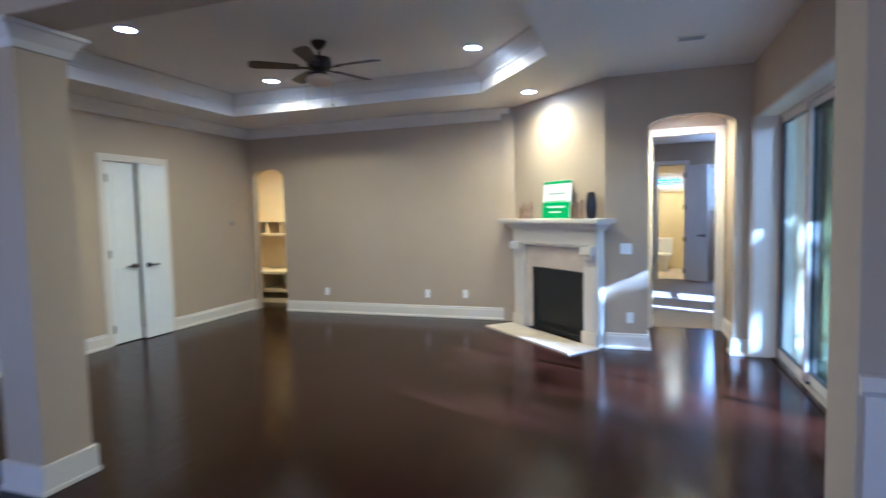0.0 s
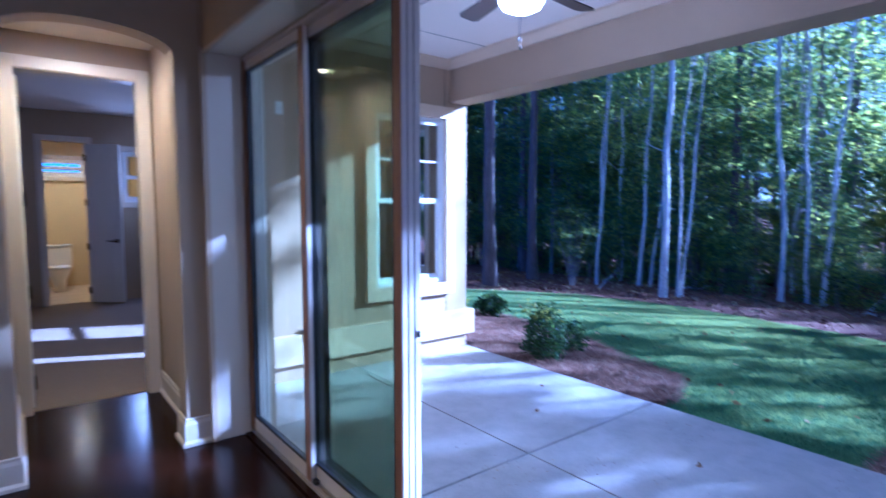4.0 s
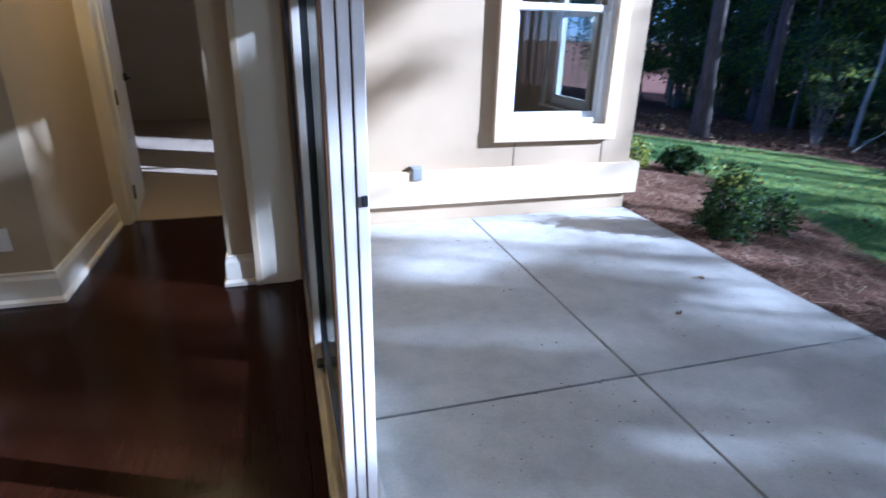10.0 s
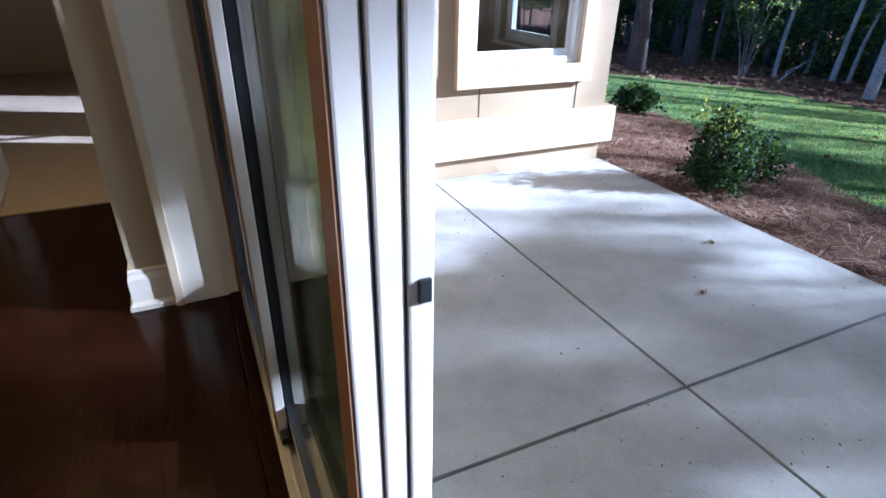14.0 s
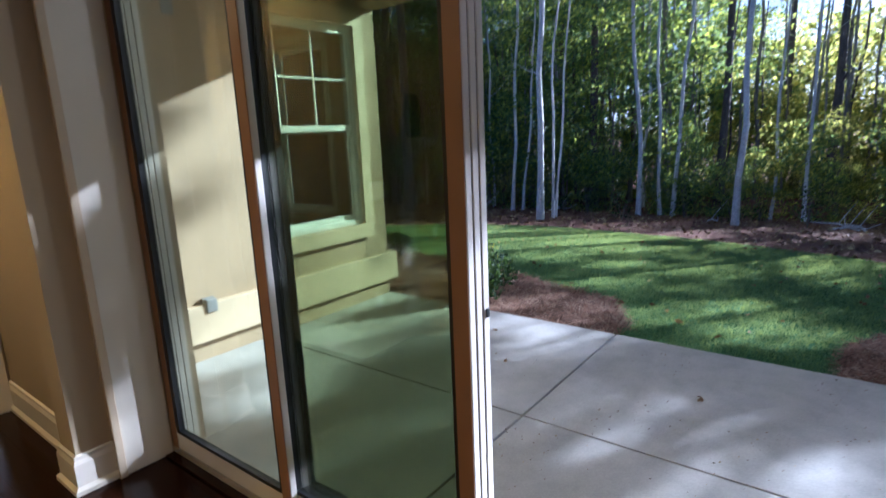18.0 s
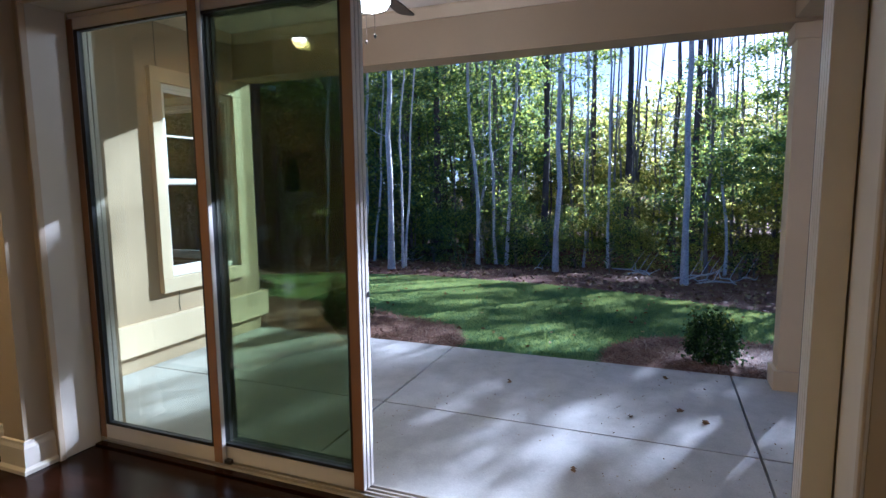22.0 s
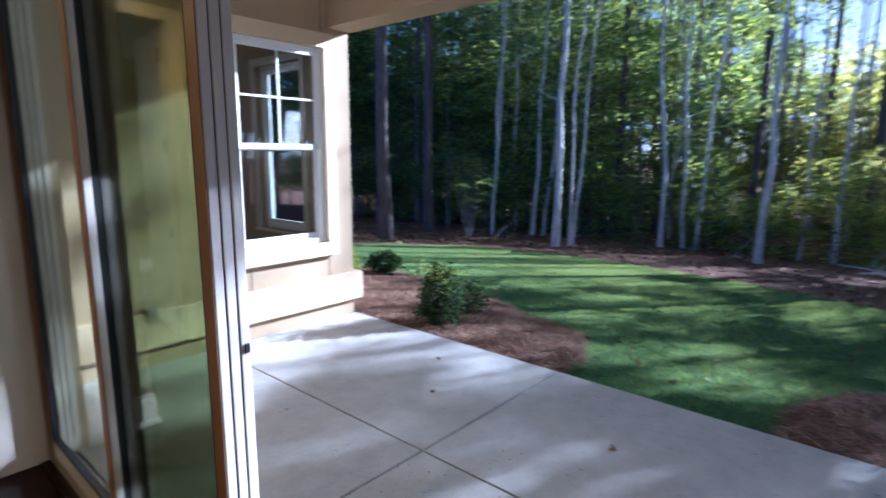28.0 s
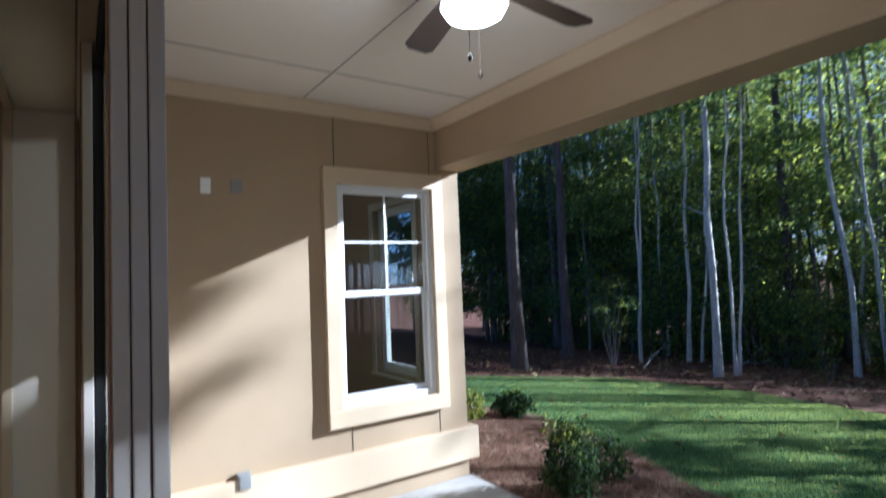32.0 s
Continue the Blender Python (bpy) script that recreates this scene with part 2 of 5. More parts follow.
M_BLADE = scatter_mat("grass_blades", [(0.0, (0.034, 0.142, 0.112)), (0.6, (0.045, 0.16, 0.112)), (1.0, (0.08, 0.18, 0.09))], 0.9, 0.36, (0.85, 0.85, 0.12), "island", 0.45)
M_STRAW = scatter_mat("pine_needles", [(0.0, (0.06, 0.03, 0.019)), (0.5, (0.2, 0.1, 0.06)), (0.85, (0.29, 0.18, 0.118)), (1.0, (0.42, 0.31, 0.22))], 0.85)
M_LEAF = scatter_mat("forest_leaves", [(0.0, (0.04, 0.105, 0.07)), (0.5, (0.068, 0.155, 0.088)), (0.82, (0.12, 0.21, 0.07)), (1.0, (0.3, 0.31, 0.08))], 0.5, 0.5, (0.7, 0.75, 0.1))
# forest leaves again, with backlit sun put into a yellower, brighter colour
M_LEAFY = scatter_mat("leaves_with_painted_sun", [(0.0, (0.06, 0.12, 0.035)), (0.5, (0.15, 0.2, 0.045)), (1.0, (0.38, 0.34, 0.07))], 0.5, 0.72, (0.95, 0.86, 0.2))
M_SHRUB = scatter_mat("shrub_leaves", [(0.0, (0.007, 0.02, 0.009)), (0.7, (0.018, 0.044, 0.015)), (1.0, (0.05, 0.09, 0.025))], 0.75, 0.2, (0.2, 0.3, 0.05))
M_YSHRUB = scatter_mat("yellow_shrub_leaves", [(0.0, (0.06, 0.1, 0.015)), (1.0, (0.28, 0.3, 0.05))], 0.5, 0.3, (0.4, 0.4, 0.06))
M_DRY = scatter_mat("dry_leaves", [(0.0, (0.09, 0.045, 0.022)), (0.6, (0.24, 0.15, 0.08)), (1.0, (0.5, 0.4, 0.2))], 0.8)
M_PALE = bark("pale_smooth_bark", (0.24, 0.235, 0.225), (0.7, 0.69, 0.67), 3.2)
M_PINE = bark("dark_pine_bark", (0.035, 0.028, 0.028), (0.14, 0.11, 0.105), 0.6)
M_MIDB = bark("mid_grey_bark", (0.12, 0.11, 0.1), (0.36, 0.34, 0.31), 1.6)
M_GREYB = bark("grey_brown_bark", (0.075, 0.064, 0.054), (0.25, 0.22, 0.185), 0.8)


# ---- building helpers ----
def add_box(bm, x0, x1, y0, y1, z0, z1, m=None):
    v = [bm.verts.new((m @ Vector(p)) if m else p) for p in
         ((x0, y0, z0), (x1, y0, z0), (x1, y1, z0), (x0, y1, z0), (x0, y0, z1), (x1, y0, z1), (x1, y1, z1), (x0, y1, z1))]
    for f in ((0, 3, 2, 1), (4, 5, 6, 7), (0, 1, 5, 4), (1, 2, 6, 5), (2, 3, 7, 6), (3, 0, 4, 7)):
        bm.faces.new([v[i] for i in f])
    return v


def boxes(*specs, m=None, bevel=0.0, seg=2):
    bm = bmesh.new()
    for s in specs:
        add_box(bm, *s, m=m)
    if bevel:
        bmesh.ops.bevel(bm, geom=list(bm.edges), offset=bevel, segments=seg, profile=0.6, affect="EDGES")
    return bm


def finish(name, bm, mat, smooth=False):
    me = bpy.data.meshes.new(name)
    bmesh.ops.recalc_face_normals(bm, faces=bm.faces)
    bm.to_mesh(me)
    bm.free()
    me.materials.append(mat)
    if smooth:
        me.shade_smooth()
        me.set_sharp_from_angle(angle=radians(40))
    return me


def part(name, bm, mat, parent, label="", smooth=False):
    ob = new(name, finish(name, bm, mat, smooth))
    if parent:
        ob.parent = parent
    if label:
        ob["label"] = label
    return ob


def thing(name, label, category, m=None, group="", kind=""):
    ob = new(name)
    ob.empty_display_size = 0.1
    if m:
        ob.matrix_basis = m
    return tagged(ob, label, category, group, kind)


def structure(name, bm, mat, label, category, smooth=False):
    return tagged(part(name, bm, mat, None, "", smooth), label, category, "", "structure")


def lathe(profile, n=24, m=None):
    """Turn a profile of (radius, height) round the z axis."""
    bm = bmesh.new()
    rings = []
    for r, z in profile:
        ring = []
        for k in range(n):
            a = 2 * math.pi * k / n
            p = Vector((r * math.cos(a), r * math.sin(a), z))
            ring.append(bm.verts.new(m @ p if m else p))
        rings.append(ring)
    for a, b in zip(rings, rings[1:]):
        for k in range(n):
            bm.faces.new((a[k], a[(k + 1) % n], b[(k + 1) % n], b[k]))
    bm.faces.new(rings[0][::-1])
    bm.faces.new(rings[-1])
    return bm


def sweep(profile, path, closed=False):
    """Carry a profile of (outward, up) along a level path of (x, y, z); outward is to the right of the way."""
    bm = bmesh.new()
    rows = []
    n = len(path)
    for i, p in enumerate(path):
        p = Vector(p)
        a = Vector(path[i - 1]) if (i or closed) else p
        b = Vector(path[(i + 1) % n]) if (i < n - 1 or closed) else p
        d1, d2 = (p - a), (b - p)
        d1 = d1.normalized() if d1.length > 1e-6 else d2.normalized()
        d2 = d2.normalized() if d2.length > 1e-6 else d1
        r1, r2 = Vector((d1.y, -d1.x, 0)), Vector((d2.y, -d2.x, 0))
        s = r1 + r2
        s = s / max(0.3, s.dot(r1)) if s.length > 1e-6 else r1
        rows.append([bm.verts.new(p + s * o + Vector((0, 0, u))) for o, u in profile])
    k = len(profile)
    for i in range(n if closed else n - 1):
        a, b = rows[i], rows[(i + 1) % n]
        for j in range(k):
            bm.faces.new((a[j], a[(j + 1) % k], b[(j + 1) % k], b[j]))
    if not closed:
        bm.faces.new(rows[0])
        bm.faces.new(rows[-1][::-1])
    return bm


def tube(points, radii, n=8):
    bm = bmesh.new()
    tube_into(bm, points, radii, n)
    return bm


def tube_into(bm, points, radii, n=8):
    rings = []
    for i, p in enumerate(points):
        p = Vector(p)
        d = (Vector(points[min(i + 1, len(points) - 1)]) - Vector(points[max(i - 1, 0)])).normalized()
        side = d.cross(Vector((0, 1, 0.02))).normalized()
        up = side.cross(d)
        rings.append([bm.verts.new(p + (side * math.cos(2 * math.pi * k / n) + up * math.sin(2 * math.pi * k / n)) * radii[i]) for k in range(n)])
    for a, b in zip(rings, rings[1:]):
        for k in range(n):
            bm.faces.new((a[k], a[(k + 1) % n], b[(k + 1) % n], b[k]))
    bm.faces.new(rings[0][::-1])
    bm.faces.new(rings[-1])


def quad_mesh(name, quads, mat, sides=4):
    """One mesh out of an array of loose faces (n, sides, 3)."""
    n = len(quads)
    me = bpy.data.meshes.new(name)
    me.vertices.add(n * sides)
    me.vertices.foreach_set("co", np.ascontiguousarray(quads, dtype=np.float32).reshape(-1))
    me.loops.add(n * sides)
    me.loops.foreach_set("vertex_index", np.arange(n * sides, dtype=np.int32))
    me.polygons.add(n)
    me.polygons.foreach_set("loop_start", np.arange(0, n * sides, sides, dtype=np.int32))
    me.polygons.foreach_set("loop_total", np.full(n, sides, dtype=np.int32))
    me.update(calc_edges=True)
    me.validate()
    me.materials.append(mat)
    return me


BASE_PROFILE = ((0, 0), (0.032, 0), (0.032, 0.02), (0.018, 0.035), (0.018, 0.135), (0.011, 0.155), (0.011, 0.17), (0, 0.175))
CROWN_PROFILE = ((0, 0), (0, -0.15), (0.016, -0.15), (0.024, -0.125), (0.06, -0.08), (0.11, -0.035), (0.13, -0.02), (0.13, 0))

# ---- large structure ----
XL, XS, XE = -5.6, 1.56, 1.96            # left wall, slider wall inside and outside
YB, YA, YD = 6.84, 5.555, 6.78            # back wall, arch wall, bedroom door plane
ZC, ZT = 2.97, 3.25                      # ceiling, tray
YW, XW = 6.90, 4.83                      # wing wall, patio edge
PZ = -0.175                               # patio level
S0, S1, ZH = 1.90, 5.525, 2.44           # slider opening and its head


def ground_z(x, y=0.0):
    return -0.28 - 0.093 * (min(max(x, 4.83), 24) - 4.83)


def arch_wall(x0, x1, y0, y1, z1, ax0, ax1, spring, rise, n=14):
    """A wall along x with one arched opening."""
    bm = bmesh.new()
    pts = [(ax0, 0.0), (ax0, spring)]
    c = (ax0 + ax1) / 2
    h = (ax1 - ax0) / 2
    for k in range(1, n):
        a = math.pi * (1 - k / n)
        pts.append((c + h * math.cos(a), spring + rise * math.sin(a) ** 0.9))
    pts += [(ax1, spring), (ax1, 0.0)]
    top = [(x0 if i == 0 else x1 if i == len(pts) - 1 else p[0], z1) for i, p in enumerate(pts)]
    top[1], top[-2] = (ax0, z1), (ax1, z1)
    for ya in (y0, y1):
        lo = [bm.verts.new((x, ya, z)) for x, z in pts]
        hi = [bm.verts.new((x, ya, z1)) for x, z in pts[1:-1]]
        for k in range(len(hi) - 1):
            bm.faces.new((lo[k + 1], lo[k + 2], hi[k + 1], hi[k]))
        a, b = bm.verts.new((x0, ya, 0)), bm.verts.new((x0, ya, z1))
        bm.faces.new((a, lo[0], lo[1], hi[0], b))
        c1, d1 = bm.verts.new((x1, ya, 0)), bm.verts.new((x1, ya, z1))
        bm.faces.new((lo[-1], c1, d1, hi[-1], lo[-2]))
    for (xa, za), (xb, zb) in zip(pts, pts[1:]):
        bm.faces.new([bm.verts.new(p) for p in ((xa, y0, za), (xb, y0, zb), (xb, y1, zb), (xa, y1, za))])
    for xa in (x0, x1):
        bm.faces.new([bm.verts.new(p) for p in ((xa, y0, 0), (xa, y1, 0), (xa, y1, z1), (xa, y0, z1))])
    bmesh.ops.remove_doubles(bm, verts=bm.verts, dist=1e-4)
    return bm


HF = 3.4   # wall tops reach the roof slab
structure("wall_left", boxes((XL - 0.15, XL, -4.6, -3.4, 0, HF), (XL - 0.15, XL, -0.6, 4.2, 0, HF), (XL - 0.15, XL, -3.4, -0.6, 0, 0.7), (XL - 0.15, XL, -3.4, -0.6, 2.4, HF), (XL - 0.15, XL, 5.07, 6.979, 0, HF), (XL - 0.15, XL, 4.2, 5.07, 2.27, HF)), M_WALL, "greige painted living room wall with a white door", "wall")
structure("wall_back", arch_wall(XL, -1.0, YB, YB + 0.14, HF, -5.53, -4.93, 2.16, 0.17), M_WALL, "greige painted back wall with an arched niche opening", "wall")
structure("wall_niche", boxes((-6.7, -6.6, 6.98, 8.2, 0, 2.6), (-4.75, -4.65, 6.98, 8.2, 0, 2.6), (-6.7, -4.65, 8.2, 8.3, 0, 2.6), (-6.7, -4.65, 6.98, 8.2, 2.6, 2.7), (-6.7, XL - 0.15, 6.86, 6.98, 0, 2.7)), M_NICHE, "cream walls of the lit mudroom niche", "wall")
structure("wall_arch", arch_wall(0.13, XS - 0.01, YA, YA + 0.17, HF, 0.575, 1.405, 2.39, 0.13), M_WALL, "greige wall with a shallow arched opening to the hall", "wall")
# diagonal chimney breast between back wall and arch wall
bm = bmesh.new()
loop = ((-1.18, YB), (0.13, YA), (0.13, YA + 0.2), (-1.0, YB + 0.14))
lo = [bm.verts.new((x, y, 0)) for x, y in loop]
hi = [bm.verts.new((x, y, HF)) for x, y in loop]
for k in range(4):
    bm.faces.new((lo[k], lo[(k + 1) % 4], hi[(k + 1) % 4], hi[k]))
bm.faces.new(lo)
bm.faces.new(hi)
structure("wall_chimney", bm, M_WALL, "diagonal greige chimney breast in the corner", "wall")
for spec in ((0.46, 0.57, YA + 0.17, YD, 0, HF), (1.5, XE - 0.02, YA + 0.172, YD, 0, HF), (XS - 0.01, XE - 0.02, S1, YA + 0.172, 0, HF)):
    structure("wall_hall", boxes(spec), M_WALL, "greige side wall of the short hall", "wall")
for spec in ((-1.3, 0.64, YD, YD + 0.12, 0, HF), (1.41, XE - 0.03, YD, YD + 0.12, 0, HF), (0.64, 1.41, YD, YD + 0.12, 2.46, HF), (-1.3, -1.18, YD + 0.12, 11.9, 0, HF), (-1.3, 0.95, 11.9, 12.02, 0, HF), (1.48, 1.96, 11.9, 12.02, 0, HF), (2.36, XW, 11.9, 12.02, 0, HF), (0.95, 1.48, 11.9, 12.02, 2.45, HF), (1.96, 2.36, 11.9, 12.02, 0, 1.55), (1.96, 2.36, 11.9, 12.02, 2.35, HF)):
    structure("wall_bedroom", boxes(spec), M_WALL, "pale bedroom wall seen through the doorway", "wall")
# box added behind the doors so no outside light shows in their gap
structure("wall_door_backing", boxes((XL - 0.8, XL - 0.75, 4.0, 5.3, 0, 2.5), (XL - 0.75, XL - 0.15, 4.0, 4.05, 0, 2.5), (XL - 0.75, XL - 0.15, 5.25, 5.3, 0, 2.5), (XL - 0.8, XL - 0.15, 4.0, 5.3, 2.5, 2.55), (XL - 0.8, XL - 0.15, 4.0, 5.3, -0.05, -0.001)), M_WALL, "plain unseen box behind the pair of doors, stops stray daylight", "wall")
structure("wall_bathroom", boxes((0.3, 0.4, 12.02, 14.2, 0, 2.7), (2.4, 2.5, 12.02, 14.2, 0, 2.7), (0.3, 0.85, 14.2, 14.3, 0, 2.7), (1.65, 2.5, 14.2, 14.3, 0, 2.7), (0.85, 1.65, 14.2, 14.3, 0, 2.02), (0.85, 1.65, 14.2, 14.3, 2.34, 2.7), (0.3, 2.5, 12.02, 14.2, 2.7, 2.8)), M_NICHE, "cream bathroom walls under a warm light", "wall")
structure("wall_slider", boxes((XS, XE - 0.02, -4.6, S0, 0, HF), (XS, XE - 0.02, S0, S1, ZH, HF)), M_WALL, "greige wall with deep reveal round the sliding glass doors", "wall")
structure("wall_partition", boxes((1.045, XS, 1.22, 1.485, 0, HF), bevel=0.006), M_WALL, "greige wall end beside the cased opening", "wall")
structure("wall_rear", boxes((XL - 0.15, -2.2, -4.75, -4.6, 0, HF), (0.6, XS, -4.75, -4.6, 0, HF), (-2.2, 0.6, -4.75, -4.6, 0, 0.6), (-2.2, 0.6, -4.75, -4.6, 2.4, HF)), M_WALL, "greige wall of the front room with an added window opening", "wall")
# outside cladding
structure("wall_exterior", boxes((XE - 0.02, XE, -4.6, S0, -0.35, 3.15), (XE - 0.02, XE, S0, S1, ZH, 3.15), (XE - 0.02, XE, S1, YW, -0.35, 3.15)), M_SIDING, "tan painted fibre cement wall of the porch", "wall")
WX0, WX1, WZ0, WZ1 = 3.565, 4.49, 0.63, 2.47      # wing window opening
structure("wall_wing", boxes((XE, WX0, YW, YW + 0.16, -0.35, 3.2), (WX1, XW - 0.004, YW, YW + 0.16, -0.35, 3.2), (WX0, WX1, YW, YW + 0.16, -0.35, WZ0), (WX0, WX1, YW, YW + 0.16, WZ1, 3.2)), M_SIDING, "tan painted fibre cement wing wall in dappled sun", "wall")
structure("wall_wing_side", boxes((XW - 0.16, XW, YW + 0.16, 7.5, -0.6, 3.2), (XW - 0.16, XW, 8.4, 12.1, -0.6, 3.2), (XW - 0.16, XW, 7.5, 8.4, -0.6, WZ0), (XW - 0.16, XW, 7.5, 8.4, WZ1, 3.2)), M_SIDING, "tan siding on the garden side of the wing", "wall")
structure("trim_band", boxes((XE + 0.002, XW + 0.08, YW - 0.06, YW, -0.02, 0.27), (XW, XW + 0.08, YW, 12.1, -0.02, 0.27), bevel=0.008), M_EXTRIM, "beige water table band along the wing", "trim")
structure("trim_batten", boxes((3.565, 3.571, YW - 0.003, YW, 2.61, 3.03), (4.52, 4.526, YW - 0.003, YW, 0.272, 0.49), (4.5, 4.506, YW - 0.003, YW, 2.61, 3.03), (3.66, 3.666, YW - 0.003, YW, 0.272, 0.49)), M_JOINT, "thin dark panel seams in the siding", "trim")
# roofs
structure("roof", boxes((XL - 0.3, XE - 0.02, -4.9, 8.3, HF, HF + 0.15), (-1.4, XW + 0.3, 8.3, 14.5, HF, HF + 0.15), (XE - 0.02, XW + 0.3, YW, 8.3, HF - 0.2, HF + 0.15)), M_EXTRIM, "flat roof slab over the house", "roof")
structure("porch_roof", boxes((XE - 0.02, XW + 0.35, 1.2, YW + 0.1, 3.2, 3.3)), M_EXTRIM, "porch roof slab", "roof")
structure("porch_ceiling", boxes((XE, 4.57, 1.35, YW, 3.13, 3.16), (XE, 4.57, 4.306, 4.312, 3.1285, 3.13), (3.3, 3.306, 1.35, YW, 3.1285, 3.13)), M_PCEIL, "pale painted porch ceiling panels with thin seams", "ceiling")
structure("trim_porch_crown", sweep(((0, 0), (0, -0.1), (0.02, -0.1), (0.055, -0.05), (0.075, -0.02), (0.075, 0)), [(XE, 1.62, 3.127), (XE, YW, 3.127), (4.57, YW, 3.127), (4.57, 1.62, 3.127)]), M_EXTRIM, "beige crown moulding round the porch ceiling", "trim")
structure("porch_beam", boxes((4.57, XW, 1.36, YW + 0.02, 2.69, 3.2), (XE, XW, 1.34, 1.6, 2.69, 3.2), (4.55, XW + 0.02, 1.32, YW - 0.002, 2.665, 2.69), bevel=0.006), M_SIDING, "beige boxed porch beam", "beam")
# living room ceiling with a tray
TRAY = ((-4.9, 2.1), (-0.33, 2.1), (-0.33, 4.45), (-1.3, 5.72), (-4.9, 5.72))
bm = bmesh.new()
outer = [bm.verts.new((x, y, ZC)) for x, y in ((XL, 1.3), (XS, 1.3), (XS, YA), (0.13, YA), (-1.18, YB), (XL, YB))]
inner = [bm.verts.new((x, y, ZC)) for x, y in TRAY]
edges = [bm.edges.new((l[k], l[(k + 1) % len(l)])) for l in (outer, inner) for k in range(len(l))]
bmesh.ops.triangle_fill(bm, edges=edges, use_beauty=True, use_dissolve=False)
topv = [bm.verts.new((x, y, ZT)) for x, y in TRAY]
for k in range(5):
    bm.faces.new((inner[k], inner[(k + 1) % 5], topv[(k + 1) % 5], topv[k]))
bm.faces.new(topv)
for f in [f for f in bm.faces if f.calc_center_median().z < ZC + 1e-4 and -4.9 < f.calc_center_median().x < -1.3 and 2.1 < f.calc_center_median().y < 5.72]:
    bm.faces.remove(f)
add_box(bm, XL, XS, -4.6, 1.3, ZC, ZC + 0.05)
add_box(bm, 0.58, 1.5, YA + 0.17, YD, 2.7, 2.75)
add_box(bm, -1.18, XW - 0.17, YD + 0.3, 11.9, 2.9, 2.95)
structure("ceiling", bm, M_CEIL, "painted ceiling with a recessed tray", "ceiling")
structure("trim_tray_crown", sweep(CROWN_PROFILE, [(x, y, ZT) for x, y in TRAY[::-1]], True), M_TRIM, "white crown moulding inside the tray", "trim")
structure("trim_crown", sweep(CROWN_PROFILE, [(XL, 1.3, ZC), (XL, YB, ZC), (-1.18, YB, ZC)]), M_TRIM, "white crown moulding at the ceiling", "trim")
structure("opening_beam", boxes((XL, 1.0, 1.3, 1.6, 2.62, ZC), bevel=0.01), M_WALL, "greige dropped beam over the cased opening", "beam")


def baseboard(path, label="white moulded baseboard"):
    structure("baseboard", sweep(BASE_PROFILE, [(x, y, 0) for x, y in path]), M_TRIM, label, "baseboard")


baseboard(((XL, -4.6), (XL, 4.11)))
baseboard(((XL, 5.15), (XL, YB), (-5.53, YB)))
baseboard(((-4.93, YB), (-1.18, YB), (-1.06, 6.72)))
baseboard(((0.13, YA), (0.575, YA), (0.575, YA + 0.17), (0.57, YD)))
baseboard(((1.5, YD), (1.5, YA + 0.172), (1.405, YA + 0.17), (1.405, YA), (XS, YA)))
baseboard(((XS, S0 - 0.03), (XS, 1.485), (1.045, 1.485), (1.045, 1.22), (XS, 1.22)))
structure("trim_chair_rail", sweep(((0, 0), (0.012, 0), (0.03, 0.02), (0.03, 0.035), (0.016, 0.06), (0, 0.065)), [(1.05, 1.22, 0.97), (XS, 1.22, 0.97)]), M_TRIM, "white chair rail", "trim")
structure("trim_wainscot", boxes((1.065, XS, 1.208, 1.22, 0.175, 0.97), (1.14, 1.5, 1.202, 1.208, 0.26, 0.88), bevel=0.003), M_TRIM, "white wainscot panel under the chair rail", "trim")

# recess lining beside and over the slider
structure("trim_reveal", boxes((XS - 0.008, 1.786, S1 - 0.012, S1, 0, ZH - 0.002), (XS + 0.002, 1.786, S0, S0 + 0.012, 0, ZH - 0.002), (XS + 0.002, 1.786, S0 + 0.013, S1 - 0.013, ZH - 0.012, ZH - 0.001), bevel=0.004), M_TRIM, "white lining of the slider reveal", "trim")
structure("trim_reveal_bead", boxes((XS - 0.02, XS + 0.016, S1 - 0.024, S1 - 0.0125, 0, ZH + 0.012), (XS - 0.012, XS + 0.016, S0 + 0.0125, S0 + 0.024, 0.0, ZH - 0.026), (XS - 0.012, XS + 0.016, S0 + 0.013, S1 - 0.025, ZH - 0.025, ZH - 0.0125), bevel=0.005), M_BEAD, "cream bead along the edge of the slider reveal", "trim")

# sub floor and other floors
structure("subfloor", boxes((XL - 0.15, 1.94, -4.75, YD + 0.06, -0.3, -0.012), (XL - 0.15, -4.5, YD + 0.06, 8.3, -0.3, -0.012)), M_GAP, "dark subfloor under the boards", "floor")
structure("carpet", boxes((-1.18, XW - 0.17, YW + 0.17, 12.0, -0.3, 0.006), (-1.18, 1.93, YD + 0.06, YW + 0.17, -0.3, 0.006)), M_CARPET, "beige bedroom carpet", "floor")
structure("bathroom_floor", boxes((0.3, 2.5, 12.0, 14.3, -0.3, 0.002)), M_TILE, "tan bathroom floor tile", "floor")

# ground: one sheet to the horizon
bm = bmesh.new()
xs = [-400, -120, -30, 1.0, 4.83] + [5.4 + 0.6 * k for k in range(42)] + [34, 42, 60, 120, 400]
ys = [-400, -120, -50] + [-20 + 1.0 * k for k in range(56)] + [45, 70, 120, 400]
grid = []
for x in xs:
    row = []
    for y in ys:
        wob = 0.05 * noise.noise(Vector((x * 0.4, y * 0.4, 3))) if x > 14.5 else 0
        row.append(bm.verts.new((x, y, ground_z(x) - 0.05 + wob)))
    grid.append(row)
for i in range(len(xs) - 1):
    for j in range(len(ys) - 1):
        bm.faces.new((grid[i][j], grid[i + 1][j], grid[i + 1][j + 1], grid[i][j + 1]))
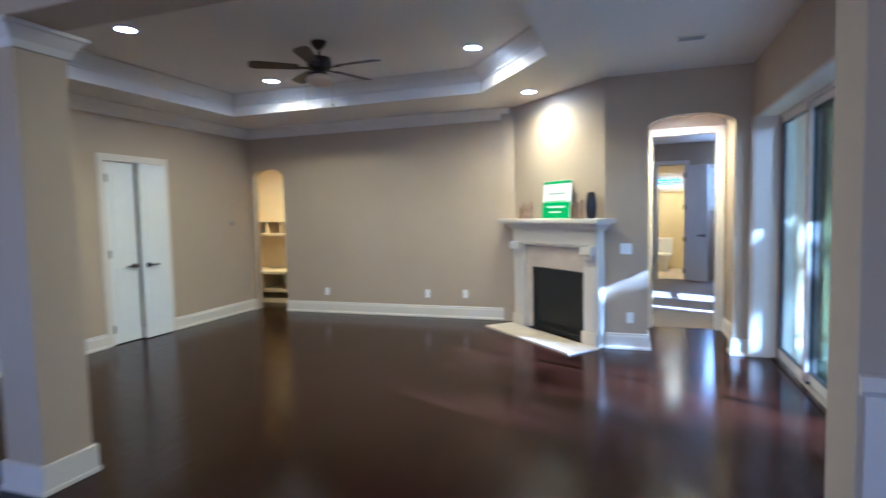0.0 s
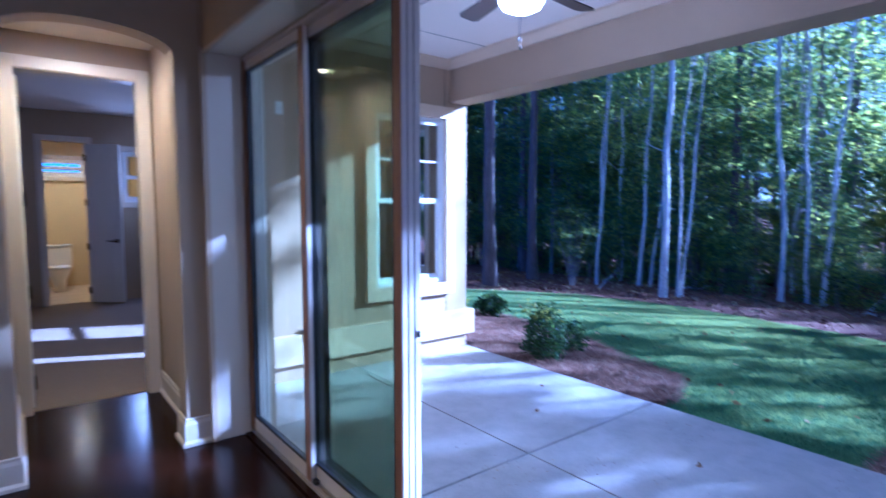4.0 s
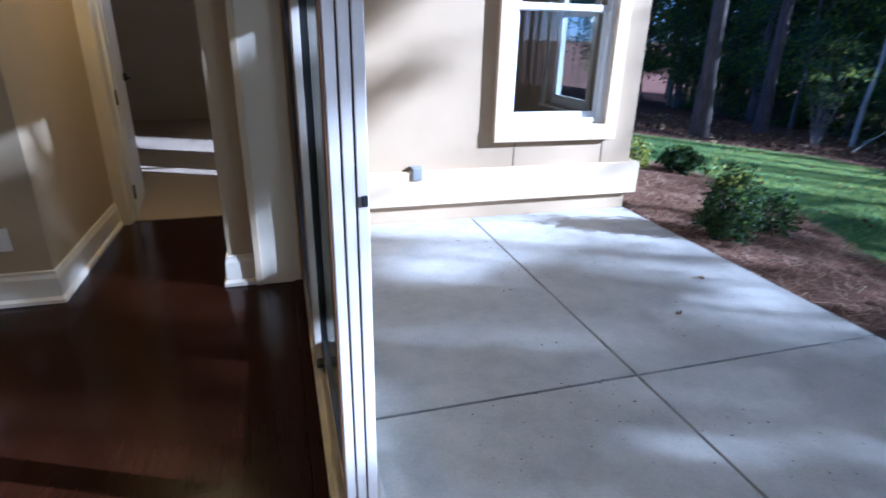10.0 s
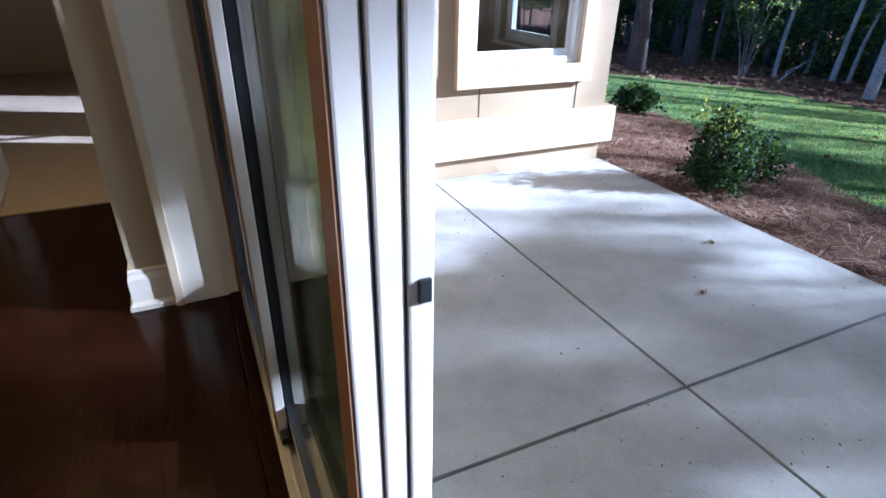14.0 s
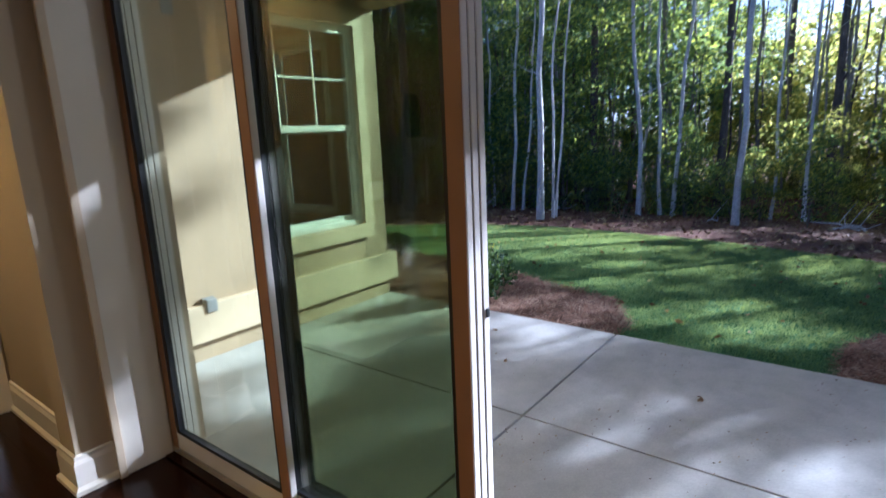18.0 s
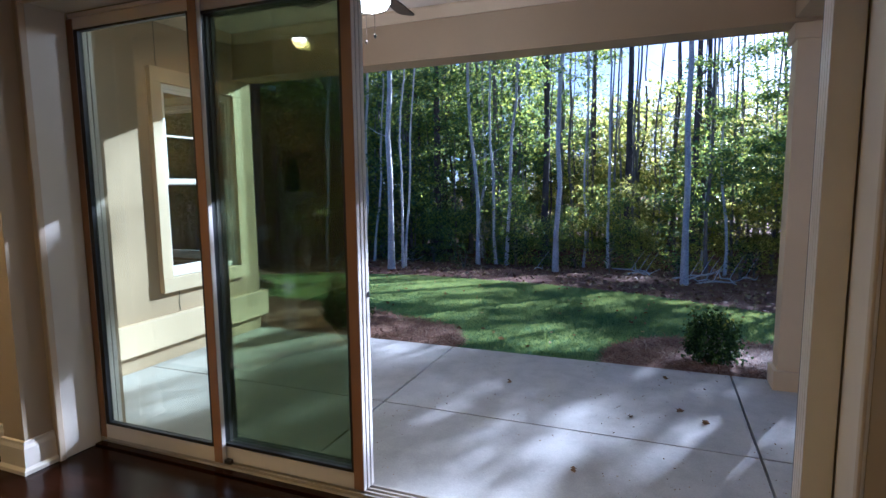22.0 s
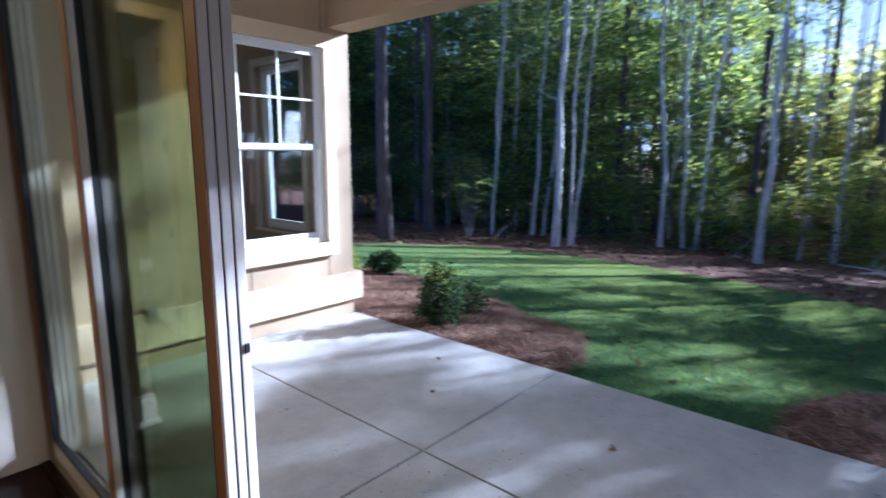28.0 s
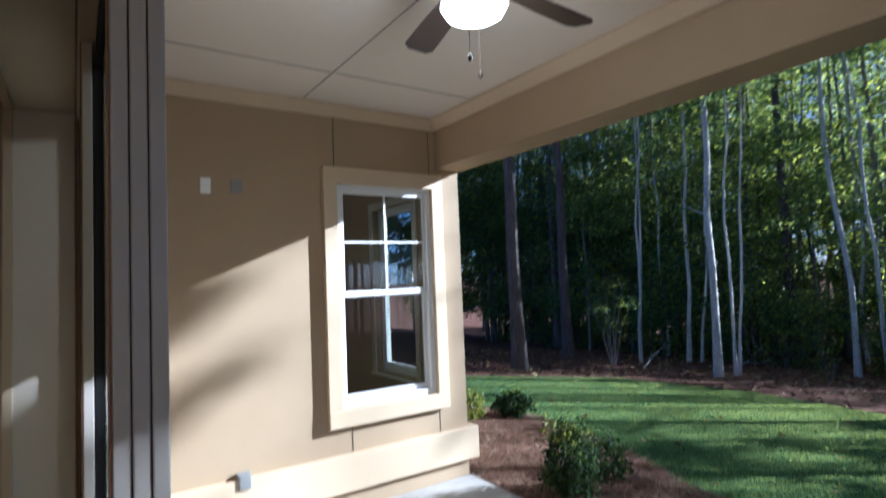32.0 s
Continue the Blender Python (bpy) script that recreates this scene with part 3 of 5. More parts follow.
structure("ground", bm, M_DUFF, "brown pine straw and leaf litter ground", "ground", True)


def sheet(name, mat, label, category, cx, cy, ring, lift, dome, rings=8, per=6):
    """A soft-edged patch of ground cover round (cx, cy), inside a ring of corners; never nearer the house than the patio edge."""
    pts = []
    n = len(ring)
    for k in range(n):
        p0, p1, p2, p3 = (Vector((*ring[(k + d) % n], 0)) for d in (-1, 0, 1, 2))
        for s in range(per):
            t = s / per
            pts.append(0.5 * ((2 * p1) + (p2 - p0) * t + (2 * p0 - 5 * p1 + 4 * p2 - p3) * t * t + (3 * p1 - p0 - 3 * p2 + p3) * t ** 3))
    bm = bmesh.new()
    mid = bm.verts.new((cx, cy, ground_z(cx) + lift + dome))
    last = None
    for r in range(1, rings + 1):
        f = r / rings
        row = []
        for p in pts:
            x, y = cx + (p.x - cx) * f, cy + (p.y - cy) * f
            x = max(x, XW + 0.004)
            z = ground_z(x) + lift + dome * (1 - f * f) + (0.012 * noise.noise(Vector((x * 3, y * 3, 1))) if dome else 0)
            if r == rings:
                z -= 0.05 + lift * 0.4
            row.append(bm.verts.new((x, y, z)))
        if last is None:
            for k in range(len(row)):
                bm.faces.new((mid, row[k], row[(k + 1) % len(row)]))
        else:
            for k in range(len(row)):
                q = (last[k], row[k], row[(k + 1) % len(row)], last[(k + 1) % len(row)])
                bm.faces.new(q)
        last = row
    return structure(name, bm, mat, label, category, True), pts


LAWN = ((4.84, 14), (4.84, -16), (8, -14), (9.4, -4), (10.4, 0.5), (12.6, 3.0), (13.7, 5.6), (14.2, 9.2), (13.2, 11.8), (9.8, 13.3))
BED_A = ((4.84, 4.6), (5.4, 4.5), (6.35, 5.0), (6.55, 5.9), (7.1, 7.0), (7.5, 8.2), (7.6, 9.4), (6.8, 10.6), (4.84, 10.6), (4.84, 7.3))
BED_B = ((4.84, 0.3), (5.8, 0.4), (6.6, 1.1), (6.8, 1.9), (6.4, 2.65), (5.7, 2.95), (4.84, 2.95), (4.84, 1.6))
sheet("lawn", M_SOILGRASS, "short green lawn in dappled light", "lawn", 8.0, 4.0, LAWN, 0.0, 0.0, 16)
sheet("mulch_bed", M_LITTER, "reddish pine straw planting bed", "mulch bed", 5.7, 6.9, BED_A, 0.03, 0.06)
sheet("mulch_bed", M_LITTER, "reddish pine straw bed by the column", "mulch bed", 5.5, 1.7, BED_B, 0.03, 0.06)
structure("trim_ceiling_seam", boxes((XE + 0.02, 4.55, 6.217, 6.223, 3.127, 3.1295), (3.287, 3.293, -1.1, 6.216, 3.127, 3.1295), (3.287, 3.293, 6.224, 6.8, 3.127, 3.1295), (XE + 0.02, 3.286, 3.777, 3.783, 3.127, 3.1295), (3.294, 4.55, 3.777, 3.783, 3.127, 3.1295)), M_JOINT, "thin dark seam between porch ceiling boards", "trim")

# ---- sliding doors ----
PW, PT = 0.93, 0.027      # panel width and thickness


def slider_panel(label, y0, xc, group="sliding door panels", latch=False, inner=True):
    """One glazed panel: stiles, rails, black gasket and a pane, from y0 towards the far jamb."""
    t = thing("sliding_door_panel", label, "sliding door", pose(xc, y0, 0.0), group)
    h0, h1, sw = 0.028, ZH - 0.035, 0.056
    a, b = -PT / 2, PT / 2
    for yy in (0, PW - sw):
        part("stile", boxes((a, b, yy, yy + sw, h0, h1), bevel=0.003), M_FRAME, t)
        part("seal", boxes((a - 0.0015, a - 0.0002, yy + 0.004, yy + sw - 0.004, h0 + 0.002, h1 - 0.002)) if not inner else boxes((b + 0.0002, b + 0.001, yy + 0.01, yy + sw - 0.01, h0 + 0.002, h1 - 0.002)), M_GASKET, t, "thin black weather seal")
        if inner:
            part("stile_facing", boxes((a - 0.0035, a - 0.0005, yy + 0.002, yy + sw - 0.002, h0 + 0.004, h1 - 0.004)), M_FRAMEIN, t, "tan inner face of the stile")
    part("rail", boxes((a + 0.002, b - 0.002, sw, PW - sw, h0, h0 + 0.085), bevel=0.004), M_FRAME, t)
    part("rail", boxes((a + 0.002, b - 0.002, sw, PW - sw, h1 - 0.06, h1), bevel=0.004), M_FRAME, t)
    g0, g1 = h0 + 0.085, h1 - 0.06
    part("gasket", boxes((-0.014, 0.014, sw, sw + 0.012, g0, g1), (-0.014, 0.014, PW - sw - 0.03, PW - sw, g0, g1), (-0.014, 0.014, sw, PW - sw, g0, g0 + 0.016), (-0.014, 0.014, sw, PW - sw, g1 - 0.012, g1)), M_GASKET, t, "black rubber glazing gasket")
    gl = part("pane", boxes((-0.003, 0.003, sw + 0.004, PW - sw - 0.004, g0 + 0.004, g1 - 0.004)), M_GLASS, t, "faintly green tinted glass")
    gl.visible_shadow = False
    if latch:
        part("latch", boxes((-0.004, 0.01, -0.004, 0.004, 0.966, 0.992), bevel=0.002), M_GASKET, t, "small black latch")
    return t


TX = (1.815, 1.846, 1.875, 1.904)
slider_panel("fixed glass door panel beside the jamb", 4.605, TX[0])
slider_panel("glass door panel slid over the fixed one", 3.766, TX[1])
slider_panel("glass door panel stacked behind another", 3.763, TX[2], inner=False)
slider_panel("outer stacked glass door panel with a black latch", 3.76, TX[3], latch=True, inner=False)
fr = thing("slider_frame", "beige aluminium frame and track of the sliding doors", "door frame", None, "", "structure")
part("sill", boxes((1.79, 1.945, S0 + 0.02, S1 - 0.013, -0.06, 0.008), bevel=0.003), M_TRACK, fr, "worn aluminium sill")
part("ledge", boxes((1.9455, 1.959, S0 + 0.02, S1 - 0.013, -0.3, -0.03), bevel=0.004), M_CONC, fr, "rough concrete ledge under the sill")
for k, x in enumerate(TX):
    part("track", boxes((x - 0.005, x + 0.005, S0 + 0.05, S1 - 0.03, 0.008, 0.026), bevel=0.002), M_TRACK, fr)
    part("jamb_channel", boxes((x - 0.0135, x + 0.0125, S0 + 0.013, S0 + 0.105, 0.03, ZH - 0.03), bevel=0.003), M_FRAME, fr)
    part("jamb_channel", boxes((x - 0.013, x + 0.013, S1 - 0.03, S1 - 0.013, 0.03, ZH - 0.03), bevel=0.004), M_FRAME, fr)
part("jamb_liner", boxes((1.815, 1.945, S0 + 0.0125, S0 + 0.1, 0.01, ZH - 0.035)), M_GASKET, fr, "dark liner behind the jamb channels")
part("head", boxes((1.792, 1.955, S0 + 0.02, S1 - 0.02, ZH - 0.034, ZH - 0.013), bevel=0.003), M_FRAME, fr)
part("track_block", boxes((1.803, 1.829, 4.56, 4.6, 0.027, 0.05), bevel=0.004), M_GASKET, fr, "dark track stop")
part("floor_edge", boxes((1.745, 1.789, S0 + 0.02, S1 - 0.015, -0.01, 0.012), bevel=0.003), M_FLOOR, fr, "dark wood edge strip along the sill")


# ---- windows ----
def sash_window(name, label, m, w, h, grille=True):
    """A double-hung window, local x across, y inward, z up from the sill; a grid in the upper sash."""
    t = thing(name, label, "window", m, "", "structure")
    f = 0.045
    part("frame", boxes((0, f, 0, 0.09, 0, h), (w - f, w, 0, 0.09, 0, h), (f, w - f, 0, 0.09, h - f, h), (f, w - f, 0, 0.09, 0, f), bevel=0.004), M_VINYL, t, "white vinyl frame")
    mid = h * 0.5
    lo = part("lower_sash", boxes((f, f + 0.035, 0.045, 0.075, f, mid), (w - f - 0.035, w - f, 0.045, 0.075, f, mid), (f + 0.035, w - f - 0.035, 0.045, 0.075, f, f + 0.05), (f + 0.035, w - f - 0.035, 0.045, 0.075, mid - 0.03, mid), bevel=0.003), M_VINYL, t)
    up = part("upper_sash", boxes((f, f + 0.03, 0.012, 0.042, mid - 0.02, h - f), (w - f - 0.03, w - f, 0.012, 0.042, mid - 0.02, h - f), (f + 0.03, w - f - 0.03, 0.012, 0.042, mid - 0.02, mid + 0.03), (f + 0.03, w - f - 0.03, 0.012, 0.042, h - f - 0.03, h - f), bevel=0.003), M_VINYL, t)
    part("pane", boxes((f + 0.035, w - f - 0.035, 0.058, 0.062, f + 0.05, mid - 0.03)), M_CLEAR, lo).visible_shadow = False
    part("pane", boxes((f + 0.03, w - f - 0.03, 0.025, 0.029, mid + 0.03, h - f - 0.03)), M_CLEAR, up).visible_shadow = False
    if grille:
        zq = (mid + 0.03 + h - f - 0.03) / 2
        part("muntin", boxes((w / 2 - 0.009, w / 2 + 0.009, 0.014, 0.024, mid + 0.03, h - f - 0.03), bevel=0.002), M_VINYL, up)
        part("muntin", boxes((f + 0.03, w - f - 0.03, 0.013, 0.0235, zq - 0.009, zq + 0.009), bevel=0.002), M_VINYL, up)
    return t


w = sash_window("window_1", "white double-hung window with a grid above", pose(WX0, YW - 0.01, WZ0), WX1 - WX0, WZ1 - WZ0)
part("casing", boxes((-0.115, 0, -0.045, 0.009, -0.005, WZ1 - WZ0), (WX1 - WX0, WX1 - WX0 + 0.115, -0.045, 0.009, -0.005, WZ1 - WZ0), (-0.115, WX1 - WX0 + 0.115, -0.047, 0.009, WZ1 - WZ0, WZ1 - WZ0 + 0.135), (-0.115, WX1 - WX0 + 0.115, -0.05, 0.009, -0.14, -0.005), bevel=0.004), M_EXTRIM, w, "wide beige casing boards")
w = sash_window("window_2", "white double-hung window on the garden side", pose(XW, 7.5, WZ0, 0, 0, 90), 0.9, WZ1 - WZ0, False)
part("casing", boxes((-0.1, 0, -0.03, -0.001, -0.005, WZ1 - WZ0), (0.9, 1.0, -0.03, -0.001, -0.005, WZ1 - WZ0), (-0.1, 1.0, -0.03, -0.001, WZ1 - WZ0, WZ1 - WZ0 + 0.1), (-0.1, 1.0, -0.03, -0.001, -0.11, -0.005), bevel=0.004), M_EXTRIM, w)
part("inner_casing", boxes((-0.08, 0, 0.161, 0.178, -0.02, WZ1 - WZ0), (0.9, 0.98, 0.161, 0.178, -0.02, WZ1 - WZ0), (-0.08, 0.98, 0.161, 0.178, WZ1 - WZ0, WZ1 - WZ0 + 0.08), (-0.1, 1.0, 0.1, 0.2, -0.045, -0.02), bevel=0.003), M_TRIM, w, "white inner casing and stool")
# unseen windows added in left and rear walls to light column and partition
for k in range(3):
    sash_window("fill_window_4", "unseen white double-hung window added to light the front room", pose(XL - 0.12, -3.4 + 0.9333 * (k + 1), 0.7, 0, 0, -90), 0.9333, 1.7, False)
for k in range(3):
    sash_window("fill_window_6", "unseen white double-hung window added in the rear wall for fill", pose(-2.2 + 0.9333 * k, -4.7, 0.6), 0.9333, 1.8, False)
w = sash_window("window_3", "small bedroom window with daylight behind", pose(1.96, 11.93, 1.55), 0.4, 0.8, False)
part("casing", boxes((-0.08, 0, -0.05, -0.03, 0, 0.8), (0.4, 0.48, -0.05, -0.03, 0, 0.8), (-0.08, 0.48, -0.05, -0.03, 0.8, 0.88), (-0.08, 0.48, -0.05, -0.03, -0.08, 0), bevel=0.003), M_TRIM, w)

# area lamps added at the windows; front and rear room ones are unseen fill
def window_fill_lamp(name, eye, target, w, h, power, tone=(1.0, 0.88, 0.74)):
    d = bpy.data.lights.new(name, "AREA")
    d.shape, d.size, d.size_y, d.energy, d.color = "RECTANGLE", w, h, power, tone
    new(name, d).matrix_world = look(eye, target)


window_fill_lamp("window_fill_lamp", (XW - 0.2, 7.95, 1.55), (0, 7.95, 1.3), 0.8, 1.6, 0.5)
window_fill_lamp("window_fill_lamp", (2.16, 11.85, 1.95), (2.16, 8, 1.2), 0.36, 0.7, 2)
window_fill_lamp("window_fill_lamp", (XL + 0.02, -2.0, 1.55), (0, -1.6, 1.3), 2.7, 1.6, 3, (1.0, 0.72, 0.46))
window_fill_lamp("window_fill_lamp", (-0.8, -4.58, 1.5), (-0.8, 0, 1.4), 2.7, 1.7, 6, (1.0, 0.72, 0.46))

# ---- doors ----

def panel_door(name, label, m, w, h, hinges, handle="lever", panels=((0.12, 0.42), (0.5, 0.94))):
    """A raised-panel door leaf; local x from the hinge, y through the leaf."""
    t = thing(name, label, "door", m, "", "structure")
    part("leaf", boxes((0, w, 0, 0.04, 0.012, h), bevel=0.003), M_DOOR, t)
    for a, b in panels:
        for y in (-0.006, 0.04):
            part("panel", boxes((min(0.13, w * 0.2), w - min(0.13, w * 0.2), y, y + 0.006, h * a, h * b), bevel=0.005), M_DOOR, t)
    for k in range(hinges):
        z = 0.2 + (h - 0.4) * k / (hinges - 1)
        part("hinge", boxes((-0.012, 0.03, -0.012, 0.0, z - 0.05, z + 0.05), bevel=0.003), M_BRONZE, t, "dark bronze hinge")
    for s in (-1, 1):
        y = -0.03 if s < 0 else 0.04
        hd = part("handle", boxes((w - 0.1, w - 0.04, y, y + 0.03, 0.93, 0.99), bevel=0.012), M_BRONZE, t, "dark bronze lever handle")
        if handle == "lever":
            part("lever", boxes((w - 0.2, w - 0.05, y - 0.028 if s < 0 else y + 0.03, y if s < 0 else y + 0.058, 0.95, 0.97), bevel=0.006), M_BRONZE, hd)
    return t


def casing(name, x0, x1, y, z1, side, m=None, wdt=0.085):
    t = thing(name, "white moulded door casing", "door casing", m, "", "structure")
    for a, b in ((x0 - wdt, x0), (x1, x1 + wdt)):
        part("side_casing", boxes((a, b, y, y + 0.02 * side, 0, z1 + wdt) if side > 0 else (a, b, y - 0.02, y, 0, z1 + wdt), bevel=0.005), M_TRIM, t)
    part("head_casing", boxes((x0, x1, y, y + 0.02, z1, z1 + wdt) if side > 0 else (x0, x1, y - 0.02, y, z1, z1 + wdt), bevel=0.005), M_TRIM, t)
    return t


casing("door_casing", 0.65, 1.4, YD - 0.001, 2.45, -1)
structure("trim_door_lining", boxes((0.64, 0.655, YD, YD + 0.12, 0, 2.46), (1.395, 1.41, YD, YD + 0.12, 0, 2.46), (0.655, 1.395, YD, YD + 0.12, 2.445, 2.46)), M_TRIM, "white door lining", "trim")
panel_door("door_1", "white bedroom door standing wide open", pose(0.67, YD + 0.13, 0, 0, 0, 97), 0.73, 2.42, 4)
casing("door_casing", 0.95, 1.48, 11.899, 2.45, -1)
panel_door("door_2", "white bathroom door standing open", pose(1.46, 11.86, 0, 0, 0, -38), 0.52, 2.42, 4)
t = thing("door_casing", "white moulded door casing", "door casing", None, "", "structure")
part("side_casing", boxes((XL, XL + 0.02, 4.11, 4.2, 0, 2.355), bevel=0.005), M_TRIM, t)
part("side_casing", boxes((XL, XL + 0.02, 5.065, 5.15, 0, 2.355), bevel=0.005), M_TRIM, t)
part("head_casing", boxes((XL, XL + 0.02, 4.2, 5.065, 2.27, 2.355), bevel=0.005), M_TRIM, t)
panel_door("door_3", "white panel door of a closed pair with a dark handle", pose(XL - 0.012, 4.21, 0, 0, 0, 90), 0.424, 2.262, 3)
panel_door("door_4", "white panel door of a closed pair with a dark handle", pose(XL + 0.028, 5.06, 0, 0, 0, -90), 0.424, 2.262, 3)

# ---- fireplace ----
FU = Vector((0.714, -0.7, 0))
FM = Matrix.Translation((-1.18, YB, 0)) @ Matrix.Rotation(math.atan2(FU.y, FU.x), 4, "Z")   # local x along the breast, -y into the room
fp = thing("fireplace", "white fireplace surround with travertine and a black firebox", "fireplace", FM)
part("pilaster", boxes((0.2, 0.43, -0.11, -0.002, 0.0, 1.13), (0.18, 0.45, -0.13, -0.002, 0.0, 0.16), (0.24, 0.39, -0.12, -0.11, 0.22, 0.9), bevel=0.006), M_TRIM, fp)
part("pilaster", boxes((1.6, 1.83, -0.11, -0.002, 0.0, 1.13), (1.58, 1.832, -0.13, -0.002, 0.0, 0.16), (1.64, 1.79, -0.12, -0.11, 0.22, 0.9), bevel=0.006), M_TRIM, fp)
part("frieze", boxes((0.2, 1.83, -0.12, -0.002, 1.11, 1.31), (0.28, 1.75, -0.135, -0.12, 1.14, 1.28), bevel=0.006), M_TRIM, fp)
part("mantel_moulding", sweep(((0, 0), (0.02, 0), (0.03, 0.02), (0.07, 0.045), (0.09, 0.07), (0.09, 0.085), (0, 0.085)), [(0.19, -0.002, 1.31), (0.19, -0.12, 1.31), (1.84, -0.12, 1.31), (1.84, -0.002, 1.31)]), M_TRIM, fp)
part("mantel_shelf", boxes((0.06, 2.0, -0.27, -0.002, 1.395, 1.445), bevel=0.008), M_TRIM, fp)
for x in (0.22, 1.62):
    part("corbel", boxes((x, x + 0.19, -0.19, -0.12, 1.04, 1.14), (x + 0.02, x + 0.17, -0.15, -0.12, 0.97, 1.04), bevel=0.012), M_TRIM, fp)
tiles = [(0.43, 0.565, z, z + 0.263) for z in (0.025, 0.29, 0.555, 0.82)] + [(1.54, 1.6, z, z + 0.263) for z in (0.025, 0.29, 0.555, 0.82)] + [(0.567 + 0.3255 * k, 0.567 + 0.3255 * k + 0.3225, 0.82, 1.11) for k in range(3)]
for x0, x1, z0, z1 in tiles:
    part("tile", boxes((x0 + 0.0015, x1 - 0.0015, -0.05, -0.002, z0, z1 + 0.0), bevel=0.003, seg=1), M_TILE, fp)
part("firebox", boxes((0.56, 1.545, -0.045, -0.003, 0.02, 0.82)), M_BLACK, fp, "black firebox face")
part("firebox_frame", boxes((0.566, 0.6, -0.062, -0.046, 0.024, 0.812), (1.505, 1.539, -0.062, -0.046, 0.024, 0.812), (0.6, 1.505, -0.062, -0.046, 0.765, 0.812), (0.6, 1.505, -0.062, -0.046, 0.024, 0.075), bevel=0.004), M_BLACK, fp)
for k in range(5):
    part("louvre", boxes((0.61, 1.495, -0.06, -0.048, 0.09 + k * 0.011, 0.096 + k * 0.011)), M_BLACK, fp)
hearth = thing("hearth", "travertine hearth slab flush on the floor", "hearth", FM, "", "structure")
for k in range(4):
    part("tile", boxes((0.16 + 0.43 * k + 0.002, 0.16 + 0.43 * (k + 1) - 0.002, -0.56, -0.135, -0.01, 0.022), bevel=0.003, seg=1), M_TILE, hearth)
# objects on the mantel
sg = thing("sign_board", "green and white printed board leaning on the mantel", "sign", FM @ pose(0.83, -0.1, 1.446, -6))
part("board", boxes((0, 0.53, -0.005, 0.005, 0, 0.46), bevel=0.002), M_WHITEPRINT, sg)
part("green_band", boxes((0.004, 0.526, -0.008, -0.0055, 0.004, 0.2)), M_GREEN, sg)
part("green_edge", boxes((0.004, 0.526, -0.008, -0.0055, 0.42, 0.456)), M_GREEN, sg)
part("text_bar", boxes((0.06, 0.46, -0.0075, -0.0055, 0.205, 0.215)), M_GREEN, sg)
part("text_bar", boxes((0.1, 0.42, -0.0075, -0.0055, 0.29, 0.315)), M_GREYPRINT, sg)
part("text_bar", boxes((0.1, 0.43, -0.011, -0.0085, 0.13, 0.15)), M_WHITEPRINT, sg)
part("text_bar", boxes((0.16, 0.37, -0.011, -0.0085, 0.07, 0.085)), M_WHITEPRINT, sg)
vs = tagged(part("vase", lathe([(0.04, 0), (0.055, 0.02), (0.062, 0.14), (0.052, 0.24), (0.036, 0.29), (0.026, 0.27)], 20, FM @ pose(1.76, -0.13, 1.446)), M_VASE, None, "", True), "tall black glazed vase on the mantel", "vase")
for x, hgt in ((0.4, 0.17), (0.47, 0.21), (0.55, 0.2), (0.64, 0.23)):
    tagged(part("carved_figure", lathe([(0.035, 0), (0.03, 0.02), (0.016, 0.05), (0.022, hgt * 0.55), (0.014, hgt * 0.8), (0.004, hgt)], 10, FM @ pose(x, -0.12, 1.446)), M_CARVED, None, "", True), "small brown carved wooden figure on the mantel", "ornament", "mantel ornaments")
for x, hgt in ((1.45, 0.16), (1.52, 0.19), (1.6, 0.21)):
    tagged(part("candle", lathe([(0.032, 0), (0.032, 0.012), (0.02, 0.02), (0.02, hgt), (0.012, hgt + 0.006)], 12, FM @ pose(x, -0.12, 1.446)), M_CARVED, None, "", True), "slim brown candle on the mantel", "ornament", "mantel ornaments")


# ---- ceiling fixtures ----
def can_light(x, y, z, power=55, lit=True, label="lit recessed ceiling light with a white ring"):
    t = thing("recessed_light", label, "ceiling light", pose(x, y, z), "recessed lights")
    part("trim_ring", lathe([(0.075, -0.004), (0.1, -0.006), (0.1, 0.0), (0.075, 0.0)], 28), M_TRIM, t)
    part("lens", lathe([(0.074, -0.0045), (0.073, -0.003)], 28), M_BULB, t, "glowing lens")
    d = bpy.data.lights.new("can_lamp", "SPOT")
    d.energy, d.spot_size, d.spot_blend, d.shadow_soft_size, d.color = power * 1.05, radians(168), 0.85, 0.07, (1.0, 0.59, 0.13)
    lamp = new("can_lamp", d)
    lamp.matrix_world = look((x, y, z - 0.02), (x, y, 0))
    return t


# fourth tray light, at (-1.15, 3.0), is unseen; added to warm the slider wall
for x, y, z, p in ((-3.88, 3.11, ZT, 14), (-3.88, 5.2, ZT, 14), (-1.15, 4.87, ZT, 14), (-1.15, 3.0, ZT, 20), (-0.76, 5.92, ZC, 14)):
    can_light(x, y, z, p)
can_light(1.0, 6.25, 2.7, 20, True, "lit recessed light in the hall")
can_light(-5.5, 7.25, 2.6, 10, True, "lit recessed light in the niche")
can_light(1.35, 13.2, 2.7, 16, True, "lit recessed light in the bathroom")
vent = thing("ceiling_vent", "small dark ceiling vent", "vent", pose(0.88, 4.42, ZC))
part("frame", boxes((-0.12, 0.12, -0.06, 0.06, -0.008, 0.0), bevel=0.003), M_TRIM, vent)
for k in range(5):
    part("slat", boxes((-0.1, 0.1, -0.05 + k * 0.02, -0.038 + k * 0.02, -0.013, -0.0085)), M_GREYBOX, vent)


